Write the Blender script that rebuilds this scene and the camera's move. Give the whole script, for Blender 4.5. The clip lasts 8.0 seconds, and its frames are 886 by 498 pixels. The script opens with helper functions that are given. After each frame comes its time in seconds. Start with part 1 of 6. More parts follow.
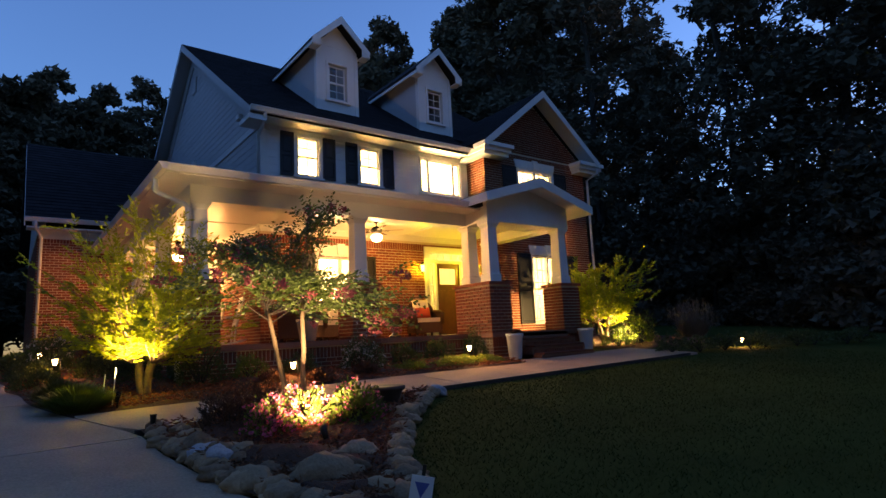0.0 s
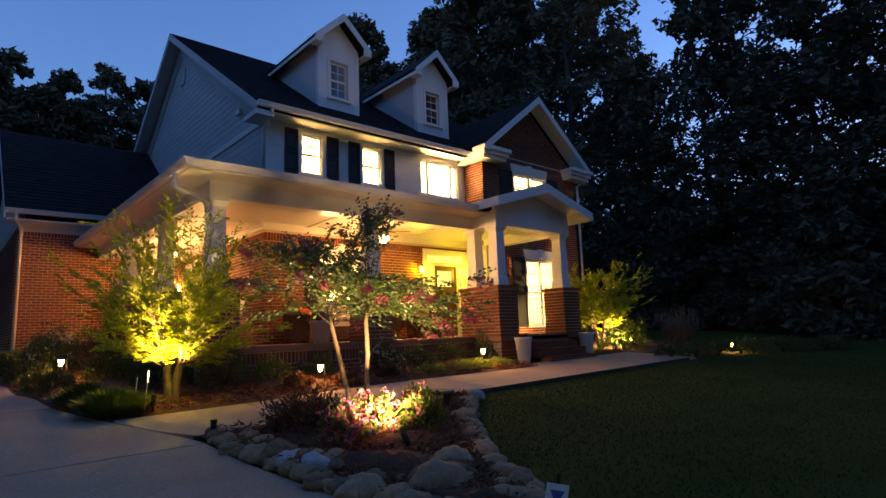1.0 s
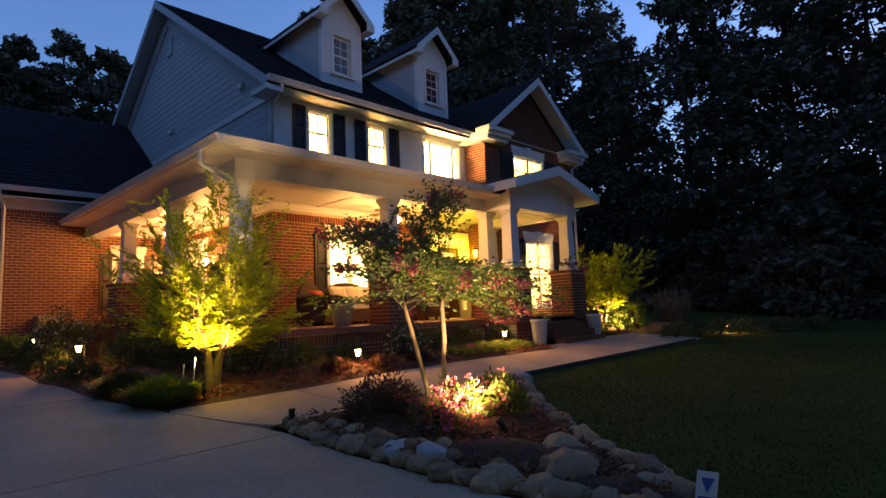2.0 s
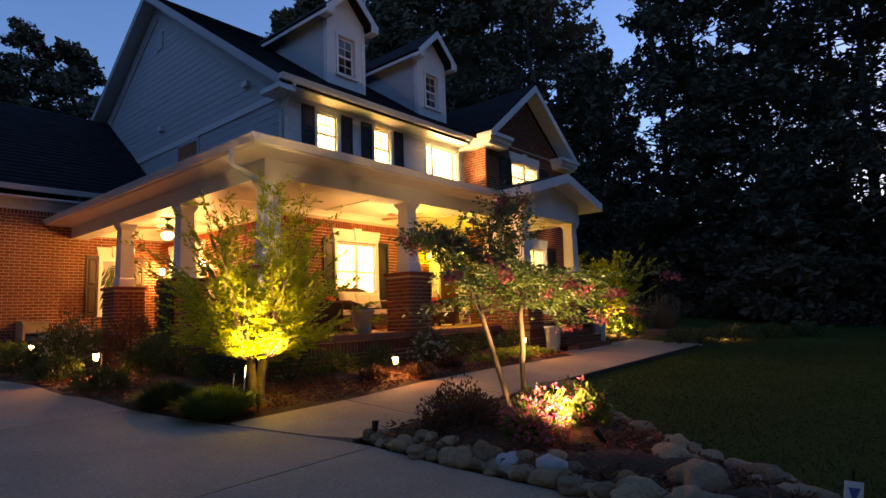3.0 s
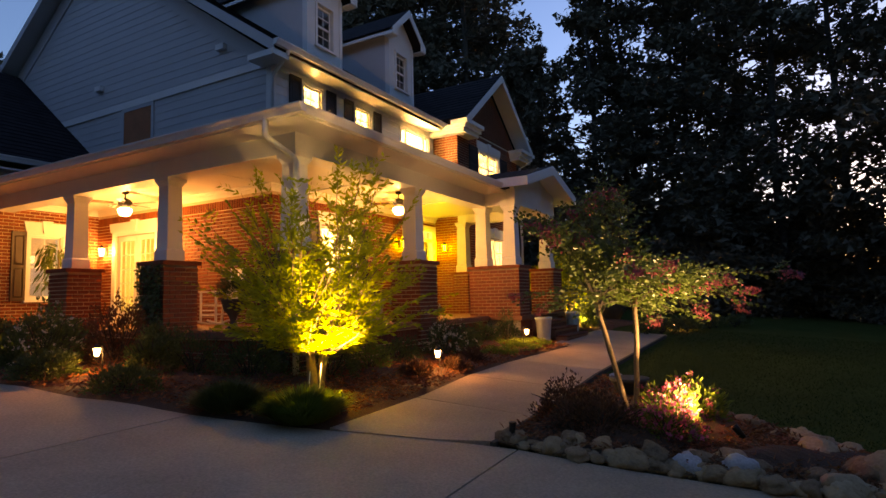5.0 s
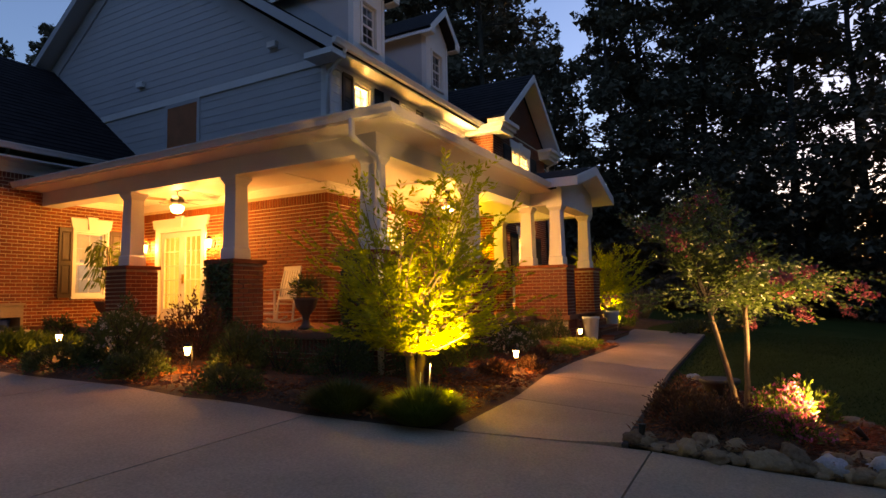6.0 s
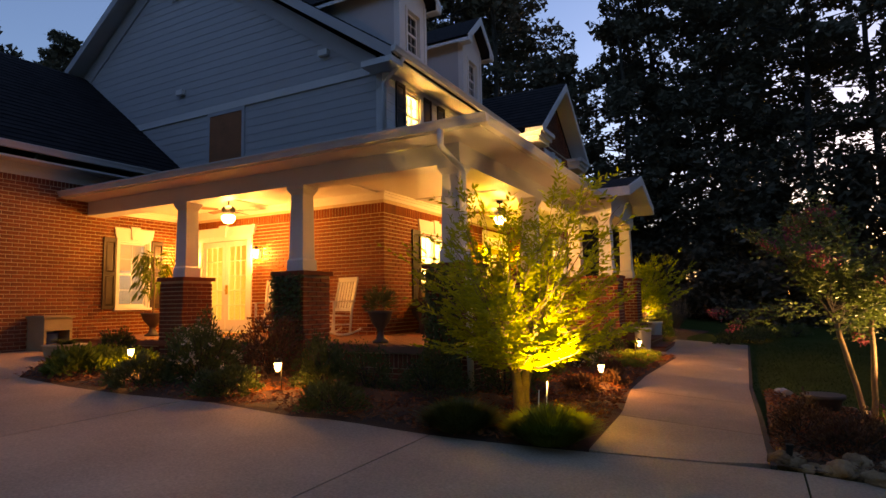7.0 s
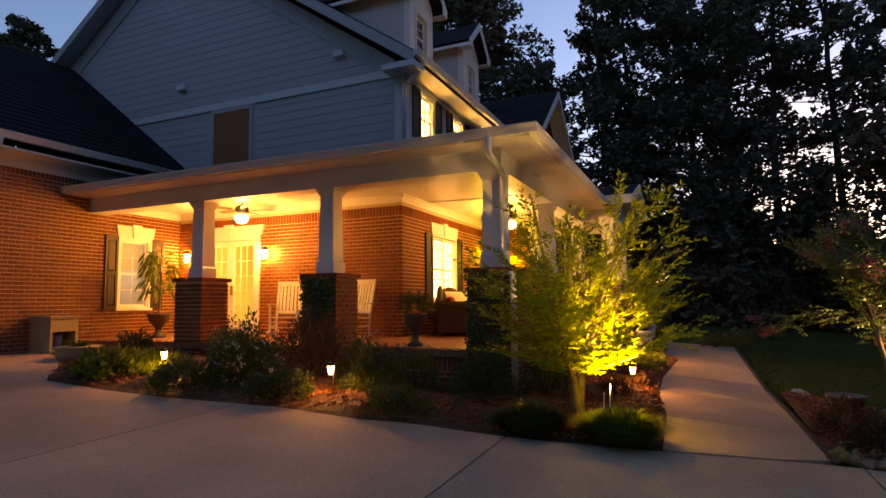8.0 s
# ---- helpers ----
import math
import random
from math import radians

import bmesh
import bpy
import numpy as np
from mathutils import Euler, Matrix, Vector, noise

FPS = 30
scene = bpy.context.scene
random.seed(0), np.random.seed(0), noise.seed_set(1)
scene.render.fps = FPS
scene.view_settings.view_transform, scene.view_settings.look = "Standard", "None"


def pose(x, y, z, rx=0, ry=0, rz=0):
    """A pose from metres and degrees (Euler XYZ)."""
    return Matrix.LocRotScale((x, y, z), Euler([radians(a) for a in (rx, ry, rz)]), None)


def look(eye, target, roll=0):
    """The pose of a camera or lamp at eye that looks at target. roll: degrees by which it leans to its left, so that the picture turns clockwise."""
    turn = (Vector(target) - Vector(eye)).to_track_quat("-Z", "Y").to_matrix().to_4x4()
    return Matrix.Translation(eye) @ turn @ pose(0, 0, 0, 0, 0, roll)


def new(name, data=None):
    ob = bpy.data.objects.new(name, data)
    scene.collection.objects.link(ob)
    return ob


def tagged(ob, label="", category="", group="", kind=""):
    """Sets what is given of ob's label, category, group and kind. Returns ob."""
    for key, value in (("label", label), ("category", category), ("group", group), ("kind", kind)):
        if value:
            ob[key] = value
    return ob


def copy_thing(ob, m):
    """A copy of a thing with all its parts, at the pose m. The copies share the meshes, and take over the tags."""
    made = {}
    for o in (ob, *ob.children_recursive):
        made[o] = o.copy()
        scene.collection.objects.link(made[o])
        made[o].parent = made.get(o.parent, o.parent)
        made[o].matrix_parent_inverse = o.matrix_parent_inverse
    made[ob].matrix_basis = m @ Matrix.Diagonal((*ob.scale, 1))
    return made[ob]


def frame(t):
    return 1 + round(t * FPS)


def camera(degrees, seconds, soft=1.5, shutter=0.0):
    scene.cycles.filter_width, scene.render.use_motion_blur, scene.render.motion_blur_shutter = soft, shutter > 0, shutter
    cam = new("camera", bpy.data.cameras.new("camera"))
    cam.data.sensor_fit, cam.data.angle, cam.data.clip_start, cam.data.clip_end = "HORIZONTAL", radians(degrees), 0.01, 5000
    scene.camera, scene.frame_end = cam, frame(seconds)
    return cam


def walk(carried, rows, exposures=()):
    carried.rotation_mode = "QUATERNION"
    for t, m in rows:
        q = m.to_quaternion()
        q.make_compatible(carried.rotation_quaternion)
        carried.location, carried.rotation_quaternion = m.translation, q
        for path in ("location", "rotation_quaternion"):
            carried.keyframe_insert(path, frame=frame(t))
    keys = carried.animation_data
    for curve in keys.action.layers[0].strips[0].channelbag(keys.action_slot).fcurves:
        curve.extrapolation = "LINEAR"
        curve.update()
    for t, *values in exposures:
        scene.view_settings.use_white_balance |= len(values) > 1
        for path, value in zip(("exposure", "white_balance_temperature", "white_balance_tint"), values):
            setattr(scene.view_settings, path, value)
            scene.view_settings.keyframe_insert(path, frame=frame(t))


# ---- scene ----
cam = camera(75.2, 8.0)
METRES, EYE, TILT, LEAN, TURN = 10.0, 1.5, 0.0, 0.0, -37.3
ROWS = [
    (0.0, 0.0, 0.0, 0.0, 0.41, 8.54, 2.72),
    (0.5, -0.0594, 0.0024, 0.006, -1.98, 8.3, 2.47),
    (1.0, -0.1199, 0.0017, 0.0105, -3.94, 8.39, 2.1),
    (1.5, -0.1804, 0.0147, 0.0163, -5.83, 6.77, 2.11),
    (3.0, -0.3698, 0.0611, 0.0303, -12.19, 6.52, 2.06),
    (3.5, -0.4234, 0.0959, 0.0337, -14.94, 6.19, 1.87),
    (4.0, -0.4824, 0.1276, 0.0375, -19.19, 5.88, 1.77),
    (5.5, -0.6347, 0.1856, 0.0475, -23.55, 4.67, 1.16),
    (6.0, -0.6978, 0.2125, 0.052, -23.76, 4.56, 0.98),
    (6.5, -0.7523, 0.2472, 0.0582, -23.73, 4.93, 0.97),
    (7.0, -0.8126, 0.2802, 0.0627, -24.5, 5.28, 1.01),
    (7.5, -0.867, 0.2961, 0.0651, -26.26, 5.17, 0.35),
    (8.0, -0.929, 0.3227, 0.0693, -28.86, 5.25, 0.59),
]
walk(cam, [(t, pose(0, 0, EYE, TILT, LEAN, TURN) @ pose(METRES * x, METRES * y, METRES * z, 90 + pitch, roll, yaw)) for t, x, y, z, yaw, pitch, roll in ROWS], [(0.0, 2.1, 8300, 38), (3.5, 2.12, 10200, 41), (8.0, 2.18, 14800, 43)])

# ---- light ----
world = bpy.data.worlds.new("dusk")
scene.world = world
world.use_nodes = True
wn = world.node_tree
sky = wn.nodes.new("ShaderNodeTexSky")
sky.sky_type = "NISHITA"
sky.sun_disc = False
sky.sun_elevation = radians(3.8)
sky.sun_rotation = radians(100)
sky.ozone_density = 5.0
sky.dust_density = 0.4
wn.links.new(sky.outputs[0], wn.nodes["Background"].inputs[0])
wn.nodes["Background"].inputs[1].default_value = 0.15

WARM = (1.0, 0.6, 0.19)
BUG = (0.85, 0.85, 0.04)
ROOM = (1.0, 0.85, 0.44)


def lamp(kind, place, watts, colour, size=0.05, target=None, cone=60, blend=0.6):
    data = bpy.data.lights.new("lamp_light", kind)
    data.energy, data.color = watts, colour
    data.shadow_soft_size = size
    ob = new("lamp_light", data)
    if kind == "SPOT":
        data.spot_size, data.spot_blend = radians(cone), blend
        ob.matrix_basis = look(place, target)
    else:
        ob.location = place
    return ob


# ---- materials ----
def mat(name, col, rough=0.7, metal=0.0, vary=0.25, scale=6.0, fine=60.0, bump=0.15, rnd=0.0, isl=0.0, emit=None, power=0.0, trans=0.0, spec=0.5, col2=None):
    m = bpy.data.materials.new(name)
    m.use_nodes = True
    nt = m.node_tree
    p = nt.nodes["Principled BSDF"]
    p.inputs["Roughness"].default_value = rough
    p.inputs["Metallic"].default_value = metal
    p.inputs["Specular IOR Level"].default_value = spec
    tc = nt.nodes.new("ShaderNodeTexCoord")
    n1 = nt.nodes.new("ShaderNodeTexNoise")
    n1.inputs["Scale"].default_value, n1.inputs["Detail"].default_value = scale, 5
    n2 = nt.nodes.new("ShaderNodeTexNoise")
    n2.inputs["Scale"].default_value, n2.inputs["Detail"].default_value = fine, 3
    for n in (n1, n2):
        nt.links.new(tc.outputs["Object"], n.inputs["Vector"])
    add = nt.nodes.new("ShaderNodeMath")
    add.operation = "ADD"
    nt.links.new(n1.outputs[0], add.inputs[0])
    nt.links.new(n2.outputs[0], add.inputs[1])
    last = add.outputs[0]
    top = 1.0
    for amount, node, out in ((rnd, "ShaderNodeObjectInfo", "Random"), (isl, "ShaderNodeNewGeometry", "Random Per Island")):
        if amount:
            src = nt.nodes.new(node)
            ma = nt.nodes.new("ShaderNodeMath")
            ma.operation = "MULTIPLY_ADD"
            nt.links.new(src.outputs[out], ma.inputs[0])
            ma.inputs[1].default_value = amount
            nt.links.new(last, ma.inputs[2])
            last = ma.outputs[0]
            top += amount
    ramp = nt.nodes.new("ShaderNodeMapRange")
    ramp.inputs[1].default_value, ramp.inputs[2].default_value = 0.6, top + 0.4 - 0.0
    nt.links.new(last, ramp.inputs[0])
    mix = nt.nodes.new("ShaderNodeMix")
    mix.data_type = "RGBA"
    lo = [c * (1 - vary) for c in col]
    hi = col2 if col2 else [min(1, c * (1 + vary)) for c in col]
    mix.inputs[6].default_value, mix.inputs[7].default_value = (*lo, 1), (*hi, 1)
    nt.links.new(ramp.outputs[0], mix.inputs[0])
    nt.links.new(mix.outputs[2], p.inputs["Base Color"])
    if bump:
        b = nt.nodes.new("ShaderNodeBump")
        b.inputs["Strength"].default_value, b.inputs["Distance"].default_value = bump, 0.01
        nt.links.new(n2.outputs[0], b.inputs["Height"])
        nt.links.new(b.outputs[0], p.inputs["Normal"])
    if emit:
        p.inputs["Emission Color"].default_value, p.inputs["Emission Strength"].default_value = (*emit, 1), power
    if trans:
        t = nt.nodes.new("ShaderNodeBsdfTranslucent")
        nt.links.new(mix.outputs[2], t.inputs[0])
        ms = nt.nodes.new("ShaderNodeMixShader")
        ms.inputs[0].default_value = trans
        nt.links.new(p.outputs[0], ms.inputs[1])
        nt.links.new(t.outputs[0], ms.inputs[2])
        nt.links.new(ms.outputs[0], nt.nodes["Material Output"].inputs[0])
    return m


def glass_mat():
    m = bpy.data.materials.new("window_glass")
    m.use_nodes = True
    nt = m.node_tree
    g = nt.nodes.new("ShaderNodeBsdfGlossy")
    g.inputs["Roughness"].default_value = 0.03
    t = nt.nodes.new("ShaderNodeBsdfTransparent")
    t.inputs[0].default_value = (0.94, 0.95, 0.94, 1)
    f = nt.nodes.new("ShaderNodeLayerWeight")
    c = nt.nodes.new("ShaderNodeMath")
    c.operation = "POWER"
    c.inputs[1].default_value = 4.0
    h = nt.nodes.new("ShaderNodeMath")
    h.operation = "MULTIPLY_ADD"
    h.inputs[1].default_value, h.inputs[2].default_value = 0.5, 0.04
    ms = nt.nodes.new("ShaderNodeMixShader")
    nt.links.new(f.outputs["Facing"], c.inputs[0])
    nt.links.new(c.outputs[0], h.inputs[0])
    nt.links.new(h.outputs[0], ms.inputs[0])
    nt.links.new(t.outputs[0], ms.inputs[1])
    nt.links.new(g.outputs[0], ms.inputs[2])
    nt.links.new(ms.outputs[0], nt.nodes["Material Output"].inputs[0])
    return m


BRICK = mat("brick_red", (0.19, 0.04, 0.019), 0.85, vary=0.35, scale=3, fine=90, bump=0.4, rnd=0.9, isl=0.9, col2=(0.36, 0.09, 0.038))
MORTAR = mat("mortar", (0.6, 0.47, 0.34), 0.95, vary=0.15, scale=5, fine=150, bump=0.3)
# sides in grey SIDING, fronts in white TRIM: the light's difference put into colour
SIDING = mat("siding_dim_side", (0.5, 0.51, 0.52), 0.55, vary=0.06, scale=2, fine=40, bump=0.08, rnd=0.3)
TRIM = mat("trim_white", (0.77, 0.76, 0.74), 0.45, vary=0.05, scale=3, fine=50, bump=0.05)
CEIL = mat("porch_ceiling_paint", (0.78, 0.75, 0.68), 0.4, vary=0.04, scale=2, fine=30, bump=0.04)
SHINGLE = mat("shingle_dark", (0.022, 0.02, 0.022), 0.95, spec=0.15, vary=0.45, scale=4, fine=120, bump=0.5, isl=0.6)
SHUTTER = mat("shutter_black", (0.018, 0.018, 0.02), 0.5, vary=0.2, scale=5, fine=40, bump=0.05)
SHUTBROWN = mat("shutter_brown", (0.06, 0.035, 0.025), 0.5, vary=0.2, scale=5, fine=40, bump=0.05)
BOARD = mat("brown_panel", (0.66, 0.15, 0.06), 0.8, vary=0.25, scale=3, fine=40, bump=0.1)
CREAM = mat("room_paint", (0.8, 0.74, 0.6), 0.8, vary=0.04, scale=2, fine=30, bump=0.03)
DOORWOOD = mat("door_wood", (0.13, 0.05, 0.022), 0.4, vary=0.35, scale=5, fine=40, bump=0.08)
FLOORB = mat("porch_floor_brick", (0.28, 0.105, 0.06), 0.6, vary=0.25, scale=4, fine=60, bump=0.2)
CONC = mat("concrete", (0.45, 0.29, 0.2), 0.85, vary=0.4, scale=0.8, fine=45, bump=0.3, rnd=0.12, spec=0.3)
GRASS = mat("lawn", (0.045, 0.062, 0.014), 0.95, vary=0.3, scale=0.9, fine=90, bump=0.4, spec=0.05)
BLADE = mat("grass_blade", (0.042, 0.06, 0.014), 0.95, vary=0.15, scale=1.5, fine=20, bump=0, isl=0.3, spec=0.05)
SOIL = mat("mulch_soil", (0.085, 0.033, 0.018), 0.95, vary=0.5, scale=6, fine=70, bump=0.9)
CHIP = mat("mulch_chip", (0.27, 0.085, 0.036), 0.9, vary=0.5, scale=8, fine=60, bump=0.2, isl=0.9)
METAL = mat("dark_metal", (0.03, 0.028, 0.025), 0.45, metal=0.6, vary=0.2, bump=0.05)
BRASS = mat("brass", (0.5, 0.33, 0.12), 0.35, metal=1.0, vary=0.15, bump=0.03)
GUTTER = mat("gutter_white", (0.72, 0.72, 0.71), 0.4, vary=0.06, scale=3, bump=0.03)
BARK = mat("bark_tan", (0.22, 0.15, 0.095), 0.85, vary=0.35, scale=9, fine=70, bump=0.5)
BARKD = mat("bark_dark", (0.05, 0.04, 0.032), 0.95, vary=0.35, scale=3, fine=30, bump=0.5)
MAPLE = mat("leaf_maple", (0.36, 0.42, 0.03), 0.6, vary=0.35, scale=3, fine=20, bump=0, isl=0.8, trans=0.52)
CRAPE = mat("leaf_crape", (0.09, 0.14, 0.035), 0.4, vary=0.45, scale=3, fine=20, bump=0, isl=0.8, trans=0.3)
PINK = mat("petal_pink", (0.34, 0.08, 0.11), 0.7, vary=0.35, scale=5, fine=20, bump=0, isl=0.8, trans=0.35)
ROSE = mat("petal_rose", (0.6, 0.12, 0.24), 0.6, vary=0.3, scale=5, fine=20, bump=0, isl=0.8, trans=0.3)
LEAF = mat("leaf_shrub", (0.075, 0.11, 0.03), 0.5, vary=0.45, scale=3, fine=20, bump=0, isl=0.8, trans=0.25)
LEAFY = mat("leaf_light", (0.13, 0.19, 0.03), 0.5, vary=0.4, scale=3, fine=20, bump=0, isl=0.8, trans=0.35)
LEAFR = mat("leaf_reddish", (0.12, 0.055, 0.032), 0.6, vary=0.4, scale=3, fine=20, bump=0, isl=0.8, trans=0.25)
LEAFF = mat("leaf_forest", (0.11, 0.095, 0.065), 0.85, vary=0.4, scale=0.4, fine=4, bump=0, isl=0.6, trans=0.12, spec=0.2)
STRAW = mat("grass_plume", (0.2, 0.16, 0.11), 0.8, vary=0.3, bump=0, isl=0.6, trans=0.3)
ROCK = mat("stone_brown", (0.27, 0.12, 0.062), 0.9, vary=0.6, scale=4, fine=35, bump=1.0, rnd=1.3, col2=(0.55, 0.33, 0.19))
ROCKW = mat("stone_pale", (0.36, 0.36, 0.38), 0.8, vary=0.4, scale=7, fine=60, bump=0.5, rnd=0.2)
CHAIRW = mat("chair_white_paint", (0.78, 0.75, 0.68), 0.5, vary=0.08, scale=6, bump=0.05)
WICKER = mat("wicker_brown", (0.07, 0.032, 0.018), 0.7, vary=0.4, scale=30, fine=160, bump=0.8)
CUSH = mat("cushion_cream", (0.66, 0.56, 0.44), 0.9, vary=0.1, scale=10, fine=200, bump=0.2)
RED = mat("pillow_red", (0.5, 0.07, 0.035), 0.9, vary=0.15, scale=10, fine=200, bump=0.2)
POTW = mat("pot_white", (0.62, 0.6, 0.58), 0.6, vary=0.12, scale=5, fine=60, bump=0.1)
POTD = mat("pot_dark", (0.07, 0.055, 0.045), 0.6, vary=0.3, scale=5, fine=60, bump=0.15)
POTT = mat("pot_tan", (0.42, 0.34, 0.25), 0.8, vary=0.15, scale=5, fine=60, bump=0.15)
BINW = mat("bin_tan", (0.34, 0.26, 0.17), 0.8, vary=0.2, scale=4, fine=40, bump=0.15)
SIGNW = mat("sign_white", (0.75, 0.76, 0.78), 0.4, vary=0.05, bump=0)
SIGNB = mat("sign_blue", (0.05, 0.12, 0.4), 0.4, vary=0.1, bump=0)
BLIND = mat("blind_cream", (0.8, 0.74, 0.6), 0.7, vary=0.05, bump=0, trans=0.75)
GLASS = glass_mat()
BULB = mat("lamp_glass_warm", (0.9, 0.85, 0.7), 0.4, vary=0.02, bump=0, emit=(1.0, 0.66, 0.28), power=7)
BULBY = mat("lamp_glass_yellow", (0.9, 0.85, 0.2), 0.4, vary=0.02, bump=0, emit=(1.0, 0.85, 0.05), power=7)
SPOTG = mat("spot_lens", (0.9, 0.85, 0.6), 0.4, vary=0.02, bump=0, emit=(1.0, 0.85, 0.4), power=6)


# ---- mesh tools ----
class Shape:
    """Gathers vertices and faces for one mesh."""

    def __init__(self):
        self.v, self.f, self.smooth = [], [], False

    def poly(self, pts):
        i = len(self.v)
        self.v += [tuple(p) for p in pts]
        self.f.append(tuple(range(i, i + len(pts))))
        return self

    def box(self, x0, y0, z0, x1, y1, z1):
        i = len(self.v)
        self.v += [(x0, y0, z0), (x1, y0, z0), (x1, y1, z0), (x0, y1, z0), (x0, y0, z1), (x1, y0, z1), (x1, y1, z1), (x0, y1, z1)]
        for q in ((3, 2, 1, 0), (4, 5, 6, 7), (0, 1, 5, 4), (1, 2, 6, 5), (2, 3, 7, 6), (3, 0, 4, 7)):
            self.f.append(tuple(i + k for k in q))
        return self

    def frustum(self, cx, cy, z0, z1, a0, a1):
        i = len(self.v)
        for z, a in ((z0, a0), (z1, a1)):
            self.v += [(cx - a, cy - a, z), (cx + a, cy - a, z), (cx + a, cy + a, z), (cx - a, cy + a, z)]
        for q in ((3, 2, 1, 0), (4, 5, 6, 7), (0, 1, 5, 4), (1, 2, 6, 5), (2, 3, 7, 6), (3, 0, 4, 7)):
            self.f.append(tuple(i + k for k in q))
        return self

    def extrude(self, pts, d):
        """A prism: the polygon pts moved by d."""
        i, n, d = len(self.v), len(pts), Vector(d)
        self.v += [tuple(p) for p in pts] + [tuple(Vector(p) + d) for p in pts]
        self.f += [tuple(range(i + n - 1, i - 1, -1)), tuple(range(i + n, i + 2 * n))]
        for k in range(n):
            self.f.append((i + k, i + (k + 1) % n, i + n + (k + 1) % n, i + n + k))
        return self

    def tube(self, pts, radii, n=6):
        pts = [Vector(p) for p in pts]
        if not isinstance(radii, (list, tuple)):
            radii = [radii] * len(pts)
        i = len(self.v)
        for k, p in enumerate(pts):
            way = (pts[min(k + 1, len(pts) - 1)] - pts[max(k - 1, 0)]).normalized()
            side = way.cross(Vector((0.31, 0.93, 0.17))).normalized()
            up = side.cross(way)
            for j in range(n):
                a = 2 * math.pi * j / n
                self.v.append(tuple(p + radii[k] * (math.cos(a) * side + math.sin(a) * up)))
        for k in range(len(pts) - 1):
            for j in range(n):
                a, b = i + k * n + j, i + k * n + (j + 1) % n
                self.f.append((a, b, b + n, a + n))
        self.f += [tuple(range(i + n - 1, i - 1, -1)), tuple(range(i + (len(pts) - 1) * n, i + len(pts) * n))]
        return self

    def lathe(self, cx, cy, profile, n=20):
        """Rings of (radius, height) round an upright axis."""
        i = len(self.v)
        for r, z in profile:
            for j in range(n):
                a = 2 * math.pi * j / n
                self.v.append((cx + r * math.cos(a), cy + r * math.sin(a), z))
        for k in range(len(profile) - 1):
            for j in range(n):
                a, b = i + k * n + j, i + k * n + (j + 1) % n
                self.f.append((a, b, b + n, a + n))
        self.f += [tuple(range(i + n - 1, i - 1, -1)), tuple(range(i + (len(profile) - 1) * n, i + len(profile) * n))]
        return self

    def leaf(self, p, way, length, width, normal=None):
        """A folded pointed leaf."""
        p, way = Vector(p), Vector(way).normalized()
        nrm = Vector(normal) if normal else Vector((random.uniform(-1, 1), random.uniform(-1, 1), random.uniform(-0.2, 1)))
        side = way.cross(nrm)
        if side.length < 1e-4:
            side = way.cross(Vector((1, 0.2, 0.3)))
        side.normalize()
        up = side.cross(way)
        mid = p + way * length * 0.5
        i = len(self.v)
        self.v += [tuple(p), tuple(mid + side * width * 0.5 + up * width * 0.15), tuple(p + way * length), tuple(mid - side * width * 0.5 + up * width * 0.15)]
        self.f += [(i, i + 1, i + 2), (i, i + 2, i + 3)]

    def mesh(self, name, material, shift=None):
        me = bpy.data.meshes.new(name)
        v = self.v
        if shift is not None:
            v = [(a - shift[0], b - shift[1], c - shift[2]) for a, b, c in v]
        me.from_pydata(v, [], self.f)
        me.materials.append(material)
        if self.smooth:
            me.polygons.foreach_set("use_smooth", [True] * len(me.polygons))
        me.update()
        return me


SHIFT = {}


def thing(name, place, label, category, group="", kind="", turn=0.0, in_world=False):
    """An Empty at a thing's base. in_world: its parts are given in the world's metres."""
    ob = new(name)
    ob.empty_display_size = 0.2
    ob.matrix_basis = pose(*place, 0, 0, turn)
    SHIFT[ob] = Vector(place) if in_world else None
    return tagged(ob, label, category, group, kind)


def part(name, shape, material, parent, label="", smooth=False, kind=""):
    """One mesh under a thing or under a part."""
    shape.smooth = smooth or shape.smooth
    root = parent
    while root.parent:
        root = root.parent
    ob = new(name, shape.mesh(name, material, SHIFT.get(root)))
    ob.parent = parent
    return tagged(ob, label, "", "", kind)


def single(name, shape, material, label, category, place, group="", kind="", smooth=False):
    """A thing that is one mesh, given in the world's metres, with its origin at place."""
    shape.smooth = smooth
    ob = new(name, shape.mesh(name, material, Vector(place)))
    ob.location = place
    return tagged(ob, label, category, group, kind)


def lerp_list(table, x):
    xs, ys = [a for a, _ in table], [b for _, b in table]
    return float(np.interp(x, xs, ys))


def gz(x, y):
    """The height of the ground: it climbs towards the house."""
    yy = max(-14, min(y, 12))
    return 0.1 + 0.0715 * yy + 0.05 * max(0, min(y, 19) - 12) + 0.015 * max(-10, min(x, 20))


def R(a, b):
    return random.uniform(a, b)


# ---- ground ----
def strip(rows, lift, wobble=0.0, n=14, thick=0.0):
    """A ruled sheet on the ground between the two ends of each row (x0, y0, x1, y1)."""
    s = Shape()
    for r, (x0, y0, x1, y1) in enumerate(rows):
        for k in range(n + 1):
            u = k / n
            x, y = x0 + (x1 - x0) * u, y0 + (y1 - y0) * u
            edge = min(1.0, 6 * min(u, 1 - u), min(r, len(rows) - 1 - r) / 3)
            s.v.append((x, y, gz(x, y) + lift + wobble * edge * (0.5 + noise.noise((x * 1.7, y * 1.7, 3.0)))))
    for r in range(len(rows) - 1):
        for k in range(n):
            a = r * (n + 1) + k
            s.f.append((a, a + 1, a + n + 2, a + n + 1))
    return s


